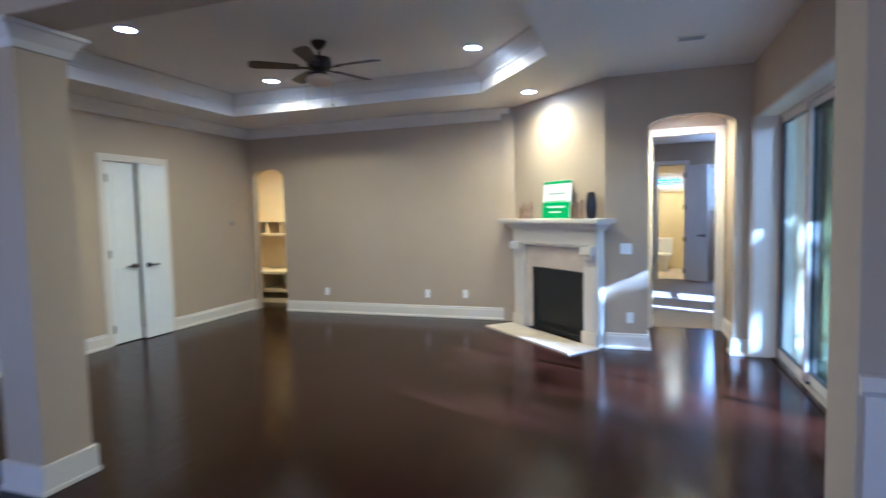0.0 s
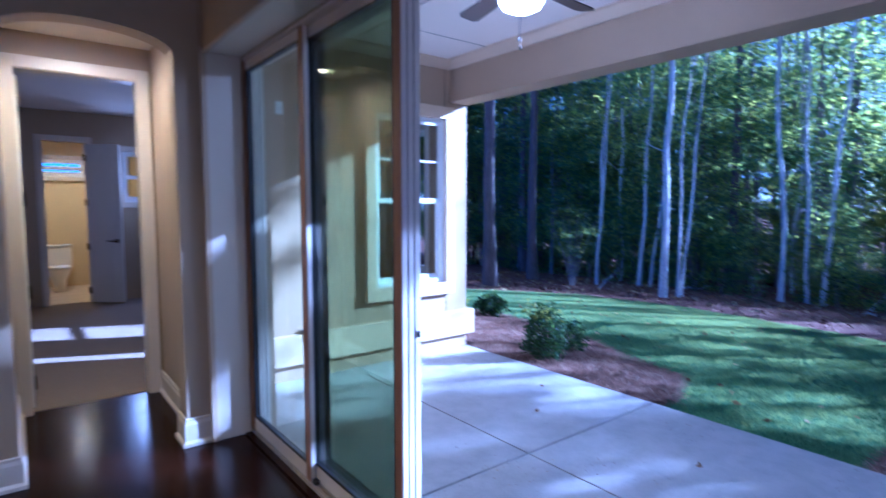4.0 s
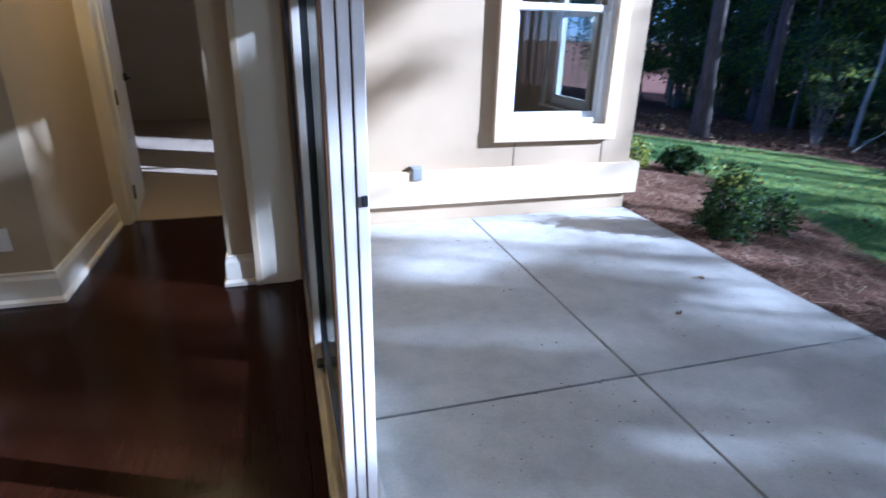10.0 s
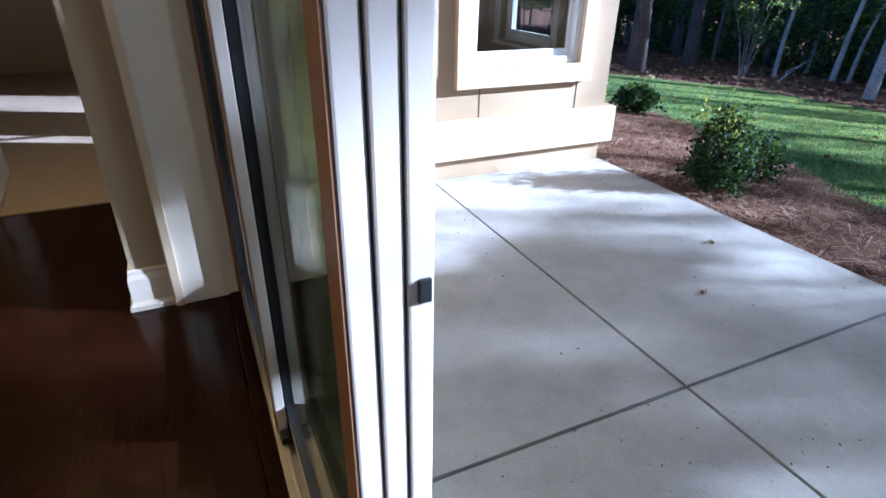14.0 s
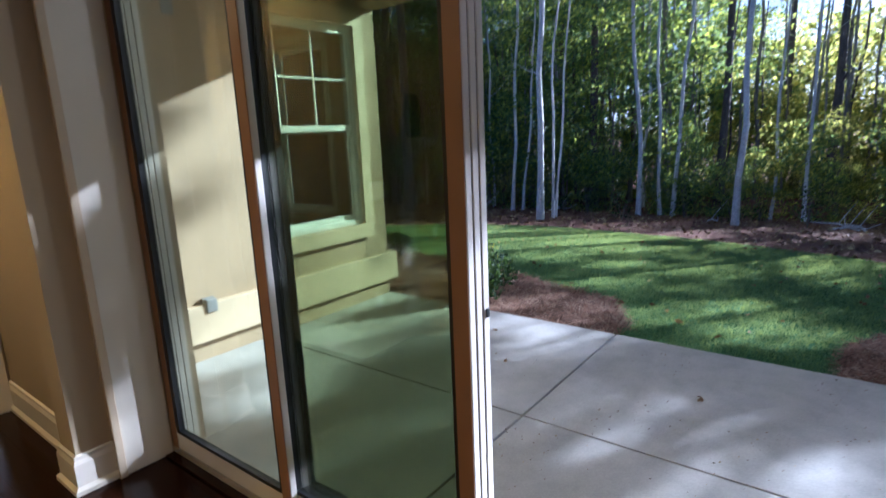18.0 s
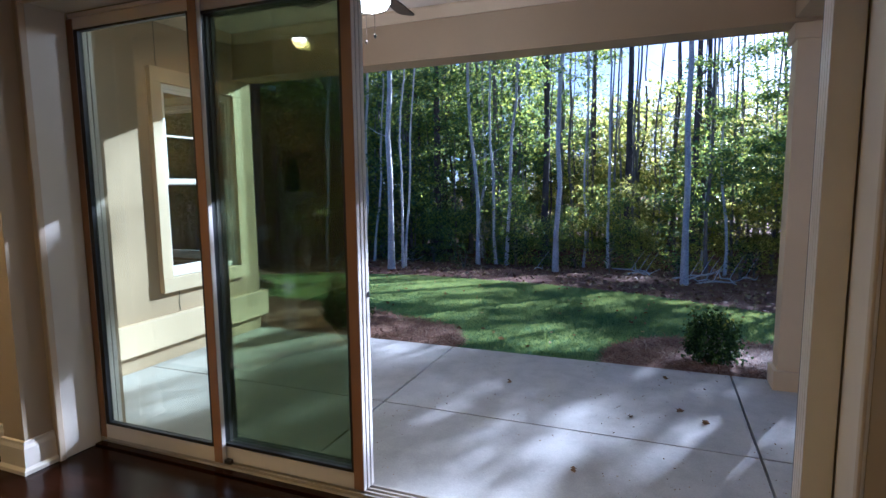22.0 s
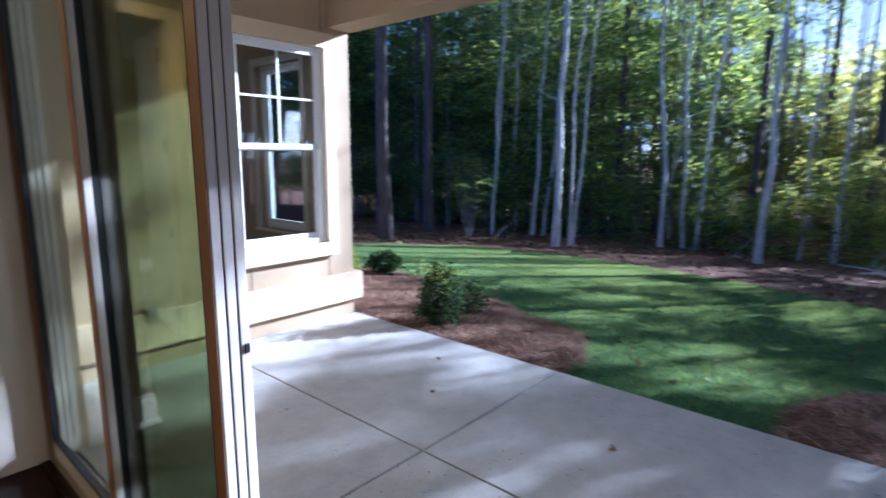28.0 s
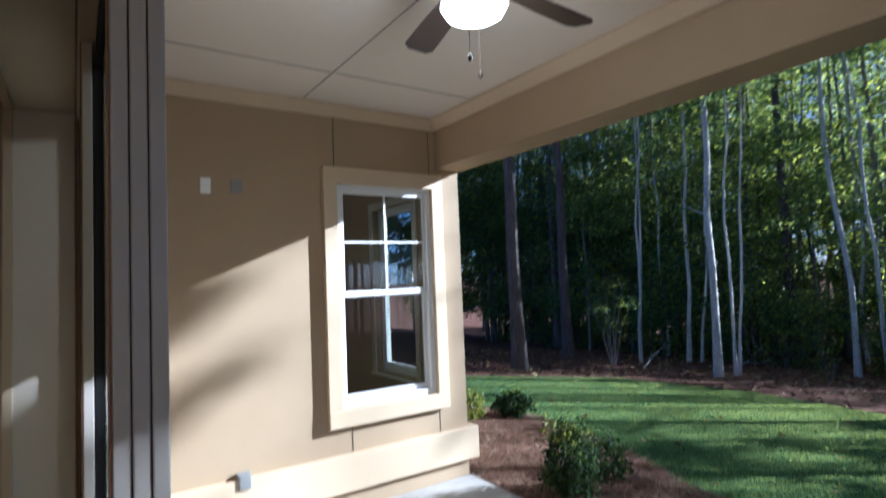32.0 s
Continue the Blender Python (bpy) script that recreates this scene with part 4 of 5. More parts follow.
def ceiling_fan(label, x, y, z, drop, turn, globe, blade_mat, r=0.66):
    t = thing("ceiling_fan", label, "ceiling fan", pose(x, y, z, 0, 0, turn))
    part("canopy", lathe([(0.075, 0), (0.07, -0.03), (0.035, -0.07), (0.012, -0.075)], 24), M_BRONZE, t, "", True)
    part("rod", lathe([(0.012, -0.07), (0.012, -drop)], 12), M_BRONZE, t)
    part("motor", lathe([(0.03, -drop), (0.11, -drop - 0.02), (0.125, -drop - 0.07), (0.11, -drop - 0.13), (0.06, -drop - 0.15)], 28), M_BRONZE, t, "dark bronze motor housing", True)
    for k in range(5):
        m = pose(0, 0, -drop - 0.12, 0, 0, 72 * k) @ pose(0, 0, 0, 11)
        part("bracket", boxes((0.09, 0.24, -0.02, 0.02, -0.006, 0.004), m=m, bevel=0.003), M_BRONZE, t)
        bm = bmesh.new()
        out = [(0.2, -0.05), (0.45, -0.068), (r - 0.04, -0.075), (r, -0.05), (r, 0.05), (r - 0.04, 0.075), (0.45, 0.068), (0.2, 0.05)]
        lo = [bm.verts.new(m @ Vector((a, b, 0.004))) for a, b in out]
        hi = [bm.verts.new(m @ Vector((a, b, 0.012))) for a, b in out]
        bm.faces.new(lo[::-1])
        bm.faces.new(hi)
        for j in range(8):
            bm.faces.new((lo[j], lo[(j + 1) % 8], hi[(j + 1) % 8], hi[j]))
        part("blade", bm, blade_mat, t, "dark wooden blade")
    zz = -drop - 0.15
    part("fitter", lathe([(0.06, zz), (0.085, zz - 0.02), (0.085, zz - 0.035)], 24), M_BRONZE, t, "", True)
    part("globe", lathe([(0.085, zz - 0.035), (0.12, zz - 0.05), (0.135, zz - 0.08), (0.115, zz - 0.115), (0.06, zz - 0.14), (0.02, zz - 0.15)], 28), globe, t, "opal glass bowl shade" if globe is M_GLOBE else "amber glass bowl shade", True)
    for k, (a, ln) in enumerate(((40, 0.3), (215, 0.32))):
        px, py = 0.12 * math.cos(radians(a)), 0.12 * math.sin(radians(a))
        ch = part("pull_chain", lathe([(0.0015, zz - ln), (0.0015, zz - 0.02)], 6, pose(px, py, 0)), M_BRONZE, t)
        part("chain_knob", lathe([(0.004, zz - ln - 0.03), (0.011, zz - ln - 0.015), (0.004, zz - ln)], 10, pose(px, py, 0)), M_BRONZE, ch)
    return t


ceiling_fan("dark bronze ceiling fan hanging from the tray", -2.5, 4.08, ZT, 0.14, -1, M_DARKGLOBE, M_FANWOOD)
ceiling_fan("porch ceiling fan with a lit opal globe", 3.1, 4.36, 3.13, 0.17, 5, M_GLOBE, M_FANWOOD, 0.72)
d = bpy.data.lights.new("globe_lamp", "POINT")
d.energy, d.shadow_soft_size, d.color = 4, 0.13, (1.0, 0.85, 0.62)
new("globe_lamp", d).location = (3.1, 4.36, 2.55)

# ---- wall plates ----
def plate(name, label, category, m, w=0.075, h=0.118, slots="outlet", mat=None):
    t = thing(name, label, category, m)
    part("cover", boxes((-w / 2, w / 2, -0.006, 0, -h / 2, h / 2), bevel=0.002), mat or M_PLASTIC, t)
    if slots == "outlet":
        for z in (-0.022, 0.022):
            part("socket", boxes((-0.015, 0.015, -0.008, -0.0062, z - 0.013, z + 0.013), bevel=0.002), M_PLASTIC, t)
    elif slots == "switch":
        for x in (-0.024, 0.024):
            part("rocker", boxes((x - 0.015, x + 0.015, -0.01, -0.0062, -0.033, 0.033), bevel=0.002), M_PLASTIC, t)
    return t


for x, z in ((-4.18, 0.34), (-2.47, 0.35), (-1.88, 0.36)):
    plate("wall_outlet", "white wall outlet above the baseboard", "outlet", pose(x, YB, z))
plate("wall_outlet", "white wall outlet beside the hall arch", "outlet", pose(0.39, YA, 0.35))
plate("light_switch", "white double light switch beside the hall arch", "switch", pose(0.35, YA, 1.11), 0.12, 0.118, "switch")
plate("thermostat", "small dark wall thermostat", "thermostat", pose(XL, 6.4, 1.45, 0, 0, 90), 0.08, 0.06, "", M_GREYBOX)
plate("exterior_outlet", "white outdoor outlet high on the siding", "outlet", pose(2.57, YW, 2.395), 0.07, 0.115)
plate("junction_box", "grey outdoor junction box cover", "junction box", pose(2.785, YW, 2.4), 0.085, 0.1, "", M_GREYBOX)
t = thing("weatherproof_outlet", "grey outdoor outlet with a bubble cover", "outlet", pose(2.79, YW, 0.255))
part("back_box", boxes((-0.05, 0.05, -0.03, 0, -0.055, 0.055), bevel=0.006), M_GREYBOX, t)
part("cover", boxes((-0.045, 0.045, -0.075, -0.0305, -0.055, 0.05), bevel=0.012), M_GREYBOX, t)

# ---- columns ----
col = thing("room_column", "square greige column with a white plinth and crown", "column", pose(-2.88, 1.52, 0))
part("shaft", boxes((-0.15, 0.15, -0.15, 0.15, 0, 2.62), bevel=0.004), M_WALL, col)
part("plinth", boxes((-0.172, 0.172, -0.172, 0.172, 0, 0.17), (-0.18, 0.18, -0.18, 0.18, 0, 0.03), bevel=0.005), M_TRIM, col)
part("capital", sweep(((0, 0), (0, -0.13), (0.015, -0.13), (0.03, -0.09), (0.07, -0.03), (0.085, -0.02), (0.085, 0)), [(-0.15, -0.15, 2.618), (-0.15, 0.15, 2.618), (0.15, 0.15, 2.618), (0.15, -0.15, 2.618)][::-1], True), M_TRIM, col)
col = thing("porch_column", "square beige porch column with a boxed base", "column", pose(4.7, 1.47, PZ))
part("shaft", boxes((-0.1, 0.1, -0.1, 0.1, 0, 2.845), bevel=0.006), M_EXTRIM, col)
part("base", boxes((-0.13, 0.13, -0.13, 0.13, 0, 0.16), bevel=0.006), M_EXTRIM, col)
part("cap", boxes((-0.125, 0.125, -0.125, 0.125, 2.72, 2.838), bevel=0.006), M_EXTRIM, col)

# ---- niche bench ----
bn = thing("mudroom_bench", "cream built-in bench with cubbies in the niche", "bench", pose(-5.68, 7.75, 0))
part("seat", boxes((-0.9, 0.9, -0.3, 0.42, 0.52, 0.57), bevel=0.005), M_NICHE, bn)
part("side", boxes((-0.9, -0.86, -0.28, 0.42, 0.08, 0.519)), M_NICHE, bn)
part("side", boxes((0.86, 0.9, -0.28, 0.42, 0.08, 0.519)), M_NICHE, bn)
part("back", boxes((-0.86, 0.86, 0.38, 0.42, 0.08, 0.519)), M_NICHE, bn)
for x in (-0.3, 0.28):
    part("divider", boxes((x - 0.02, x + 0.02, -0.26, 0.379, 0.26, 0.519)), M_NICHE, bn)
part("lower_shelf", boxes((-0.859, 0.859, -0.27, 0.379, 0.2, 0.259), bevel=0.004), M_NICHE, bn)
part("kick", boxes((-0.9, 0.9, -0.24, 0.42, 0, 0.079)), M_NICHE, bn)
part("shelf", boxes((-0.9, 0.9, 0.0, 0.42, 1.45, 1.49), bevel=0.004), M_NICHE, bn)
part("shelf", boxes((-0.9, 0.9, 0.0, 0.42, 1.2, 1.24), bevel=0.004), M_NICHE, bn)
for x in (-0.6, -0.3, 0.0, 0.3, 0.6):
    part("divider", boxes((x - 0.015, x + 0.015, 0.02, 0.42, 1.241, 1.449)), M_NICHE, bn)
# bathroom glimpse
wc = thing("toilet", "white toilet under warm bathroom light", "toilet", pose(1.15, 13.62, 0))
part("bowl", lathe([(0.11, 0), (0.1, 0.08), (0.11, 0.2), (0.18, 0.34), (0.2, 0.4), (0.16, 0.41)], 22, pose(0, -0.02, 0) @ Matrix.Diagonal((0.95, 1.3, 1, 1))), M_PLASTIC, wc, "", True)
part("seat", lathe([(0.2, 0.412), (0.205, 0.425), (0.19, 0.44), (0.02, 0.445)], 22, pose(0, -0.02, 0) @ Matrix.Diagonal((0.95, 1.3, 1, 1))), M_PLASTIC, wc, "", True)
part("tank", boxes((-0.22, 0.22, 0.25, 0.45, 0.4, 0.76), bevel=0.02), M_PLASTIC, wc)
part("tank_lid", boxes((-0.235, 0.235, 0.235, 0.46, 0.76, 0.795), bevel=0.01), M_PLASTIC, wc)
w = sash_window("window_5", "small high bathroom window with daylight behind", pose(0.85, 14.17, 2.02), 0.8, 0.32, False)
part("casing", boxes((-0.07, 0, -0.03, -0.003, 0, 0.32), (0.8, 0.87, -0.03, -0.003, 0, 0.32), (-0.07, 0.87, -0.03, -0.003, 0.32, 0.39), (-0.07, 0.87, -0.03, -0.003, -0.07, 0), bevel=0.003), M_TRIM, w)

# ---- plants ----
rng = np.random.default_rng(7)


def leaf_quads(centres, size, rng, squash=0.5, narrow=0.55):
    """Small pointed leaves, each turned at random, at the given centres."""
    n = len(centres)
    a = rng.normal(size=(n, 3))
    a[:, 2] *= squash
    a /= np.linalg.norm(a, axis=1)[:, None]
    b = np.cross(a, rng.normal(size=(n, 3)))
    b /= np.linalg.norm(b, axis=1)[:, None]
    s = (size * rng.uniform(0.6, 1.4, n))[:, None]
    fold = np.cross(a, b) * s * 0.12
    return np.stack((centres - a * s * 0.5, centres + b * s * narrow * 0.5 + fold, centres + a * s * 0.5, centres - b * s * narrow * 0.5 + fold), axis=1)


def clumps(rng, n_clump, per, shape, spread):
    """Leaf centres in uneven clumps; shape(rng) gives a clump centre."""
    out = []
    for _ in range(n_clump):
        c = np.array(shape(rng))
        k = max(6, int(per * rng.uniform(0.4, 1.6)))
        w = spread * rng.uniform(0.6, 1.4)
        out.append(c + rng.normal(size=(k, 3)) * np.array((w, w, w * 0.45)))
    return np.concatenate(out)


def cone_shape(z0, z1, w):
    def f(r):
        t = r.uniform(0, 1)
        ww = w * (0.35 + 0.65 * math.sin(math.pi * min(1, 0.12 + t * 0.86)))
        a, d = r.uniform(0, 2 * math.pi), math.sqrt(r.uniform(0, 1)) * ww
        return (d * math.cos(a), d * math.sin(a), z0 + (z1 - z0) * t)
    return f


CROWN_LOW = [quad_mesh("crown", leaf_quads(clumps(rng, 70, 92, cone_shape(1.3, 8.5, 2.3), 0.36), 0.14, rng), M_LEAF) for _ in range(4)]
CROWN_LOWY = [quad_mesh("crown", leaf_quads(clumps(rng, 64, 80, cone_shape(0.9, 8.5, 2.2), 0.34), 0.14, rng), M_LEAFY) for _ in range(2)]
CROWN_TALL = [quad_mesh("crown", leaf_quads(clumps(rng, 80, 95, cone_shape(4.5, 19.5, 3.4), 0.5), 0.2, rng), M_LEAF) for _ in range(4)]
CROWN_THIN = [quad_mesh("crown", leaf_quads(clumps(rng, 17, 75, cone_shape(6.8, 17.0, 1.8), 0.36), 0.15, rng), M_LEAF) for _ in range(3)]
vr = np.random.default_rng(77)
lr = np.random.default_rng(78)
# leaf bands set by height to shade lawn, patio and walls in turn
CROWN_VEIL = [quad_mesh("crown", np.concatenate((leaf_quads(np.concatenate((clumps(vr, 8, 90, cone_shape(3.8, 7.2, 1.9), 0.26), clumps(vr, mid, 110, cone_shape(top - 2.4, top, 2.0), 0.26), clumps(vr, hi_n, hi_k, cone_shape(hi_z, 13.4, hi_w), hi_s))), 0.13, vr), leaf_quads(clumps(lr, 30, 90, cone_shape(2.5, 5.0, 2.2), 0.3), 0.13, lr))), M_LEAF)
              for top, mid, hi_n, hi_k, hi_w, hi_z, hi_s in ((9.2, 17, 5, 90, 1.5, 8.9, 0.2), (8.2, 9, 1, 90, 1.0, 11.4, 0.2), (9.2, 10, 60, 90, 1.0, 9.2, 0.18), (9.2, 15, 80, 90, 2.2, 8.2, 0.2), (9.2, 9, 52, 90, 0.75, 9.2, 0.18), (8.2, 9, 22, 90, 1.0, 10.6, 0.12))]
BRUSH = [leaf_quads(clumps(rng, 46, 46, cone_shape(0.1, 4.6, 2.1), 0.36), 0.17, rng) for _ in range(3)]
CROWN_HIGH = [quad_mesh("crown", leaf_quads(clumps(rng, 36, 50, cone_shape(10.0, 19.5, 3.2), 0.5), 0.2, rng, 1.0, 0.3), M_LEAF) for _ in range(2)]


def trunk_bm(r, h, lean, seed, limbs, wob=0.18, limb_from=5.0, n=9):
    bm = bmesh.new()
    trunk_into(bm, r, h, lean, seed, limbs, wob, limb_from, n, (0, 0, 0))
    return bm


def trunk_into(bm, r, h, lean, seed, limbs, wob, limb_from, n, at):
    rr = random.Random(seed)
    pts, rad = [], []
    steps = 12
    ox, oy = rr.uniform(0, 9), rr.uniform(0, 9)
    for k in range(steps + 1):
        t = k / steps
        z = h * t
        pts.append((at[0] + lean[0] * z + wob * (noise.noise(Vector((ox, z * 0.3, 1))) - noise.noise(Vector((ox, 0, 1)))), at[1] + lean[1] * z + wob * (noise.noise(Vector((oy, z * 0.3, 5))) - noise.noise(Vector((oy, 0, 5)))), at[2] + z - 0.12))
        rad.append(r * (1.35 if k == 0 else 1.0) * (1 - 0.72 * t))
    tube_into(bm, pts, rad, n)
    for _ in range(limbs):
        k = rr.randint(min(steps - 2, max(1, int(limb_from / h * steps))), steps - 1)
        p = Vector(pts[k])
        a = rr.uniform(0, 2 * math.pi)
        ln = rr.uniform(0.8, 2.2)
        up = rr.uniform(0.3, 0.9)
        q = [p, p + Vector((math.cos(a), math.sin(a), up)) * ln * 0.5, p + Vector((math.cos(a), math.sin(a), up * 1.3)) * ln]
        tube_into(bm, q, [rad[k] * 0.24, rad[k] * 0.15, rad[k] * 0.06], 5)


def tree(label, x, y, r, h, lean, seed, bark_mat, crown_mesh, limbs=5, group="woodland trees", scale=1.0, wob=0.18):
    t = thing("tree", label, "tree", pose(x, y, ground_z(x) - 0.04), group)
    part("trunk", trunk_bm(r, h, lean, seed, limbs, wob), bark_mat, t, "", True)
    if crown_mesh:
        c = new("crown", crown_mesh)
        c.parent = t
        c.matrix_basis = Matrix.Translation((lean[0] * h * 0.5, lean[1] * h * 0.5, 0)) @ Matrix.Rotation(seed * 1.7, 4, "Z") @ Matrix.Diagonal((scale, scale, scale, 1))
    return t


SAP = (16.2, 14.4)
PALE = "slender tree with smooth pale grey bark"
FRONT = ((16.87, 11.31, 0.16, 19, (0.012, -0.012)), (17.6, 11.2, 0.07, 14, (0.035, -0.02)), (18.1, 11.35, 0.065, 15, (0.05, -0.03)),
         (19.47, 5.94, 0.14, 19, (-0.004, 0.004)), (16.6, 1.75, 0.135, 19, (0.0, 0.008)), (21.6, 9.6, 0.125, 18, (0.0, 0.05)), (22.0, 8.9, 0.095, 16, (-0.02, 0.04)),
         (22.2, 8.5, 0.115, 17, (0.03, -0.045)), (18.5, 15.05, 0.075, 15, (0.01, -0.03)), (20.4, 14.4, 0.11, 17, (0.02, -0.02)), (20.9, 14.2, 0.08, 15, (0.03, -0.05)),
         (22.0, 16.3, 0.08, 15, (0.0, 0.02)), (23.0, 5.4, 0.075, 13, (0.02, 0.01)), (22.5, 4.35, 0.09, 14, (-0.01, 0.01)), (24.0, 0.85, 0.09, 15, (0.0, -0.02)),
         (19.0, 15.4, 0.075, 15, (0.02, 0.0)), (21.5, 27.0, 0.15, 18, (0.0, 0.01)), (21.6, 0.2, 0.08, 13, (0.03, 0.05)), (25.5, 10.6, 0.09, 16, (0.01, 0.01)), (15.2, -3.4, 0.13, 18, (0.01, 0.0)))
for k, (x, y, r, h, ln) in enumerate(FRONT):
    tree(PALE if r > 0.08 else "thin sapling with pale grey bark", x, y, r * 0.7, h, ln, 11 + k, M_PALE, CROWN_HIGH[0] if k == 4 else None if k in (12, 13, 14, 17) else CROWN_THIN[k % 3], 6 if r > 0.07 else 3, "pale trees at the wood's edge", 0.9 + 0.1 * (k % 3), 0.3)
# the last pine, at (24.3, 1.2), is added to shade the wing's side window
PINES = ((12.2, 14.4, 0.2, 20, (0.0, 0.012)), (16.4, 16.5, 0.19, 20, (0.012, 0.01)), (20.5, 21, 0.2, 20, (0, 0)), (24.5, 12.6, 0.2, 20, (0, 0)), (27, 7.8, 0.19, 20, (0.01, 0)), (29, 4.0, 0.2, 20, (0, 0)),
         (28.5, 16, 0.22, 20, (0, 0)), (31, 10.4, 0.2, 20, (0, 0)), (32, 6.0, 0.18, 20, (0, 0.01)), (30.5, 0.4, 0.19, 16, (0, 0)), (24.3, 1.2, 0.15, 19, (0, 0)))
for k, (x, y, r, h, ln) in enumerate(PINES):
    tree("tall pine with dark furrowed bark", x, y, r, h, ln, 101 + k, M_PINE, CROWN_HIGH[k % 2] if k < 8 or k == 10 else None, 3, "pines", 1.0, 0.1)


def off_sun(x, y):
    """How far a spot lies beside the line on which the low sun reaches the porch, and how far along it."""
    dx, dy = x - 3.0, y - 5.0
    along = dx * math.cos(SUN_AZ) + dy * math.sin(SUN_AZ)
    return -dx * math.sin(SUN_AZ) + dy * math.cos(SUN_AZ), along


rr = random.Random(5)
count = 0
for i in range(7):
    for j in range(22):
        x = 21.5 + i * 2.8 + rr.uniform(-1.3, 1.3)
        y = -22 + j * 2.9 + rr.uniform(-1.3, 1.3) + (i % 2) * 1.4
        side, along = off_sun(x, y)
        if i >= 5 and y < 7:
            continue
        in_lane = -8.5 < side < 14 and along < 58
        if y > 36 - i or rr.random() < 0.12 or (y < -14 and i > 5):
            continue
        tall = (i >= 2 and rr.random() < 0.6) and not in_lane
        s_line = 0.407 * (x - 3) + 0.9135 * (y - 5)
        if in_lane and along < (34 if s_line > 2.6 else 28) and rr.random() < (0.95 if s_line > 2.6 else 0.3):
            continue
        count += 1
        if tall:
            tree("tall leafy tree in the woods", x, y, rr.uniform(0.09, 0.17), 16, (rr.uniform(-0.02, 0.02), rr.uniform(-0.02, 0.02)), 200 + count, M_GREYB, CROWN_TALL[count % 4], 4, "woodland trees", rr.uniform(0.85, 1.15))
        else:
            # yellow crowns near the sun's line carry sunlight in their leaf colour
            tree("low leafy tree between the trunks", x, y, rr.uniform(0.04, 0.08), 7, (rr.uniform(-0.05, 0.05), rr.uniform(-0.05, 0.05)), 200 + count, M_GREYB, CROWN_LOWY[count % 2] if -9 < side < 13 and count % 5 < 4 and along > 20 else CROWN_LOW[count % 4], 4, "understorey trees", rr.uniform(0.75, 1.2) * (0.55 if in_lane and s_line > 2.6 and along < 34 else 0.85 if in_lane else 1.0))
# a small multi-stemmed tree at the wood's edge
mst = thing("tree", "small multi-stemmed sapling with thin pale stems", "tree", pose(SAP[0], SAP[1], ground_z(SAP[0]) - 0.04), "understorey trees")
sr = np.random.default_rng(31)
for k in range(6):
    a, w = k * 1.05 + 0.3, 0.5 + 0.25 * (k % 3)
    part("stem", tube([(0.05 * math.cos(a), 0.05 * math.sin(a), -0.05), (0.3 * w * math.cos(a), 0.3 * w * math.sin(a), 1.1), (0.9 * w * math.cos(a), 0.9 * w * math.sin(a), 2.6)], [0.022, 0.016, 0.005], 6), M_MIDB, mst, "", True)
lf = new("crown", quad_mesh("crown", leaf_quads(clumps(sr, 26, 34, cone_shape(1.2, 3.0, 0.95), 0.2), 0.1, sr), M_LEAF))
lf.parent = mst
# the wood curves round the north end of the lawn
for k in range(24):
    x, y = 10.5 + 14 * (k * 0.618 % 1), 18.5 + 17 * (k * 0.3819 % 1) + rr.uniform(-0.6, 0.6)
    if y < 30 - x * 0.75:
        y += 5
    if k % 5 < 3:
        tree("tall leafy tree in the woods", x, y + 2, rr.uniform(0.1, 0.17), 17, (rr.uniform(-0.02, 0.02), rr.uniform(-0.02, 0.02)), 800 + k, M_GREYB, CROWN_TALL[k % 4], 4, "woodland trees", rr.uniform(0.9, 1.2))
    else:
        tree("low leafy tree between the trunks", x, y, rr.uniform(0.04, 0.08), 7, (rr.uniform(-0.05, 0.05), rr.uniform(-0.05, 0.05)), 800 + k, M_GREYB, CROWN_LOW[k % 4], 4, "understorey trees", rr.uniform(0.8, 1.2))
# far rows that close the wood, low where the sun comes over them
for k in range(64):
    x, y = 36 + 12 * (k * 0.618 % 1), -24 + 44 * (k * 0.3819 % 1) + rr.uniform(-0.6, 0.6)
    if y < 9:
        # these crowns use the yellow leaves with sunlight in their colour
        tree("low tree at the far side of the woods, sunlight put into its leaf colour", x, y, rr.uniform(0.05, 0.1), 8, (rr.uniform(-0.03, 0.03), rr.uniform(-0.03, 0.03)), 900 + k, M_GREYB, CROWN_LOWY[k % 2], 4, "understorey trees", rr.uniform(0.9, 1.25))
    elif k % 2:
        tree("tall leafy tree in the woods", x, y, rr.uniform(0.1, 0.17), 13, (rr.uniform(-0.02, 0.02), rr.uniform(-0.02, 0.02)), 900 + k, M_GREYB, CROWN_TALL[k % 4], 4, "woodland trees", rr.uniform(0.6, 0.7))
# unseen trees added in the south, nearer the house, to block low sky light
for k in range(26):
    x, y = 10.5 + 13 * (k * 0.618 % 1), -12.5 - 14 * (k * 0.3819 % 1)
    tree("tall leafy tree in the woods", x, y, rr.uniform(0.1, 0.17), 17, (rr.uniform(-0.02, 0.02), rr.uniform(-0.02, 0.02)), 1000 + k, M_GREYB, CROWN_TALL[k % 4], 4, "woodland trees", rr.uniform(0.9, 1.1))
# low growth that closes the view between the trunks
brush = ([], [])
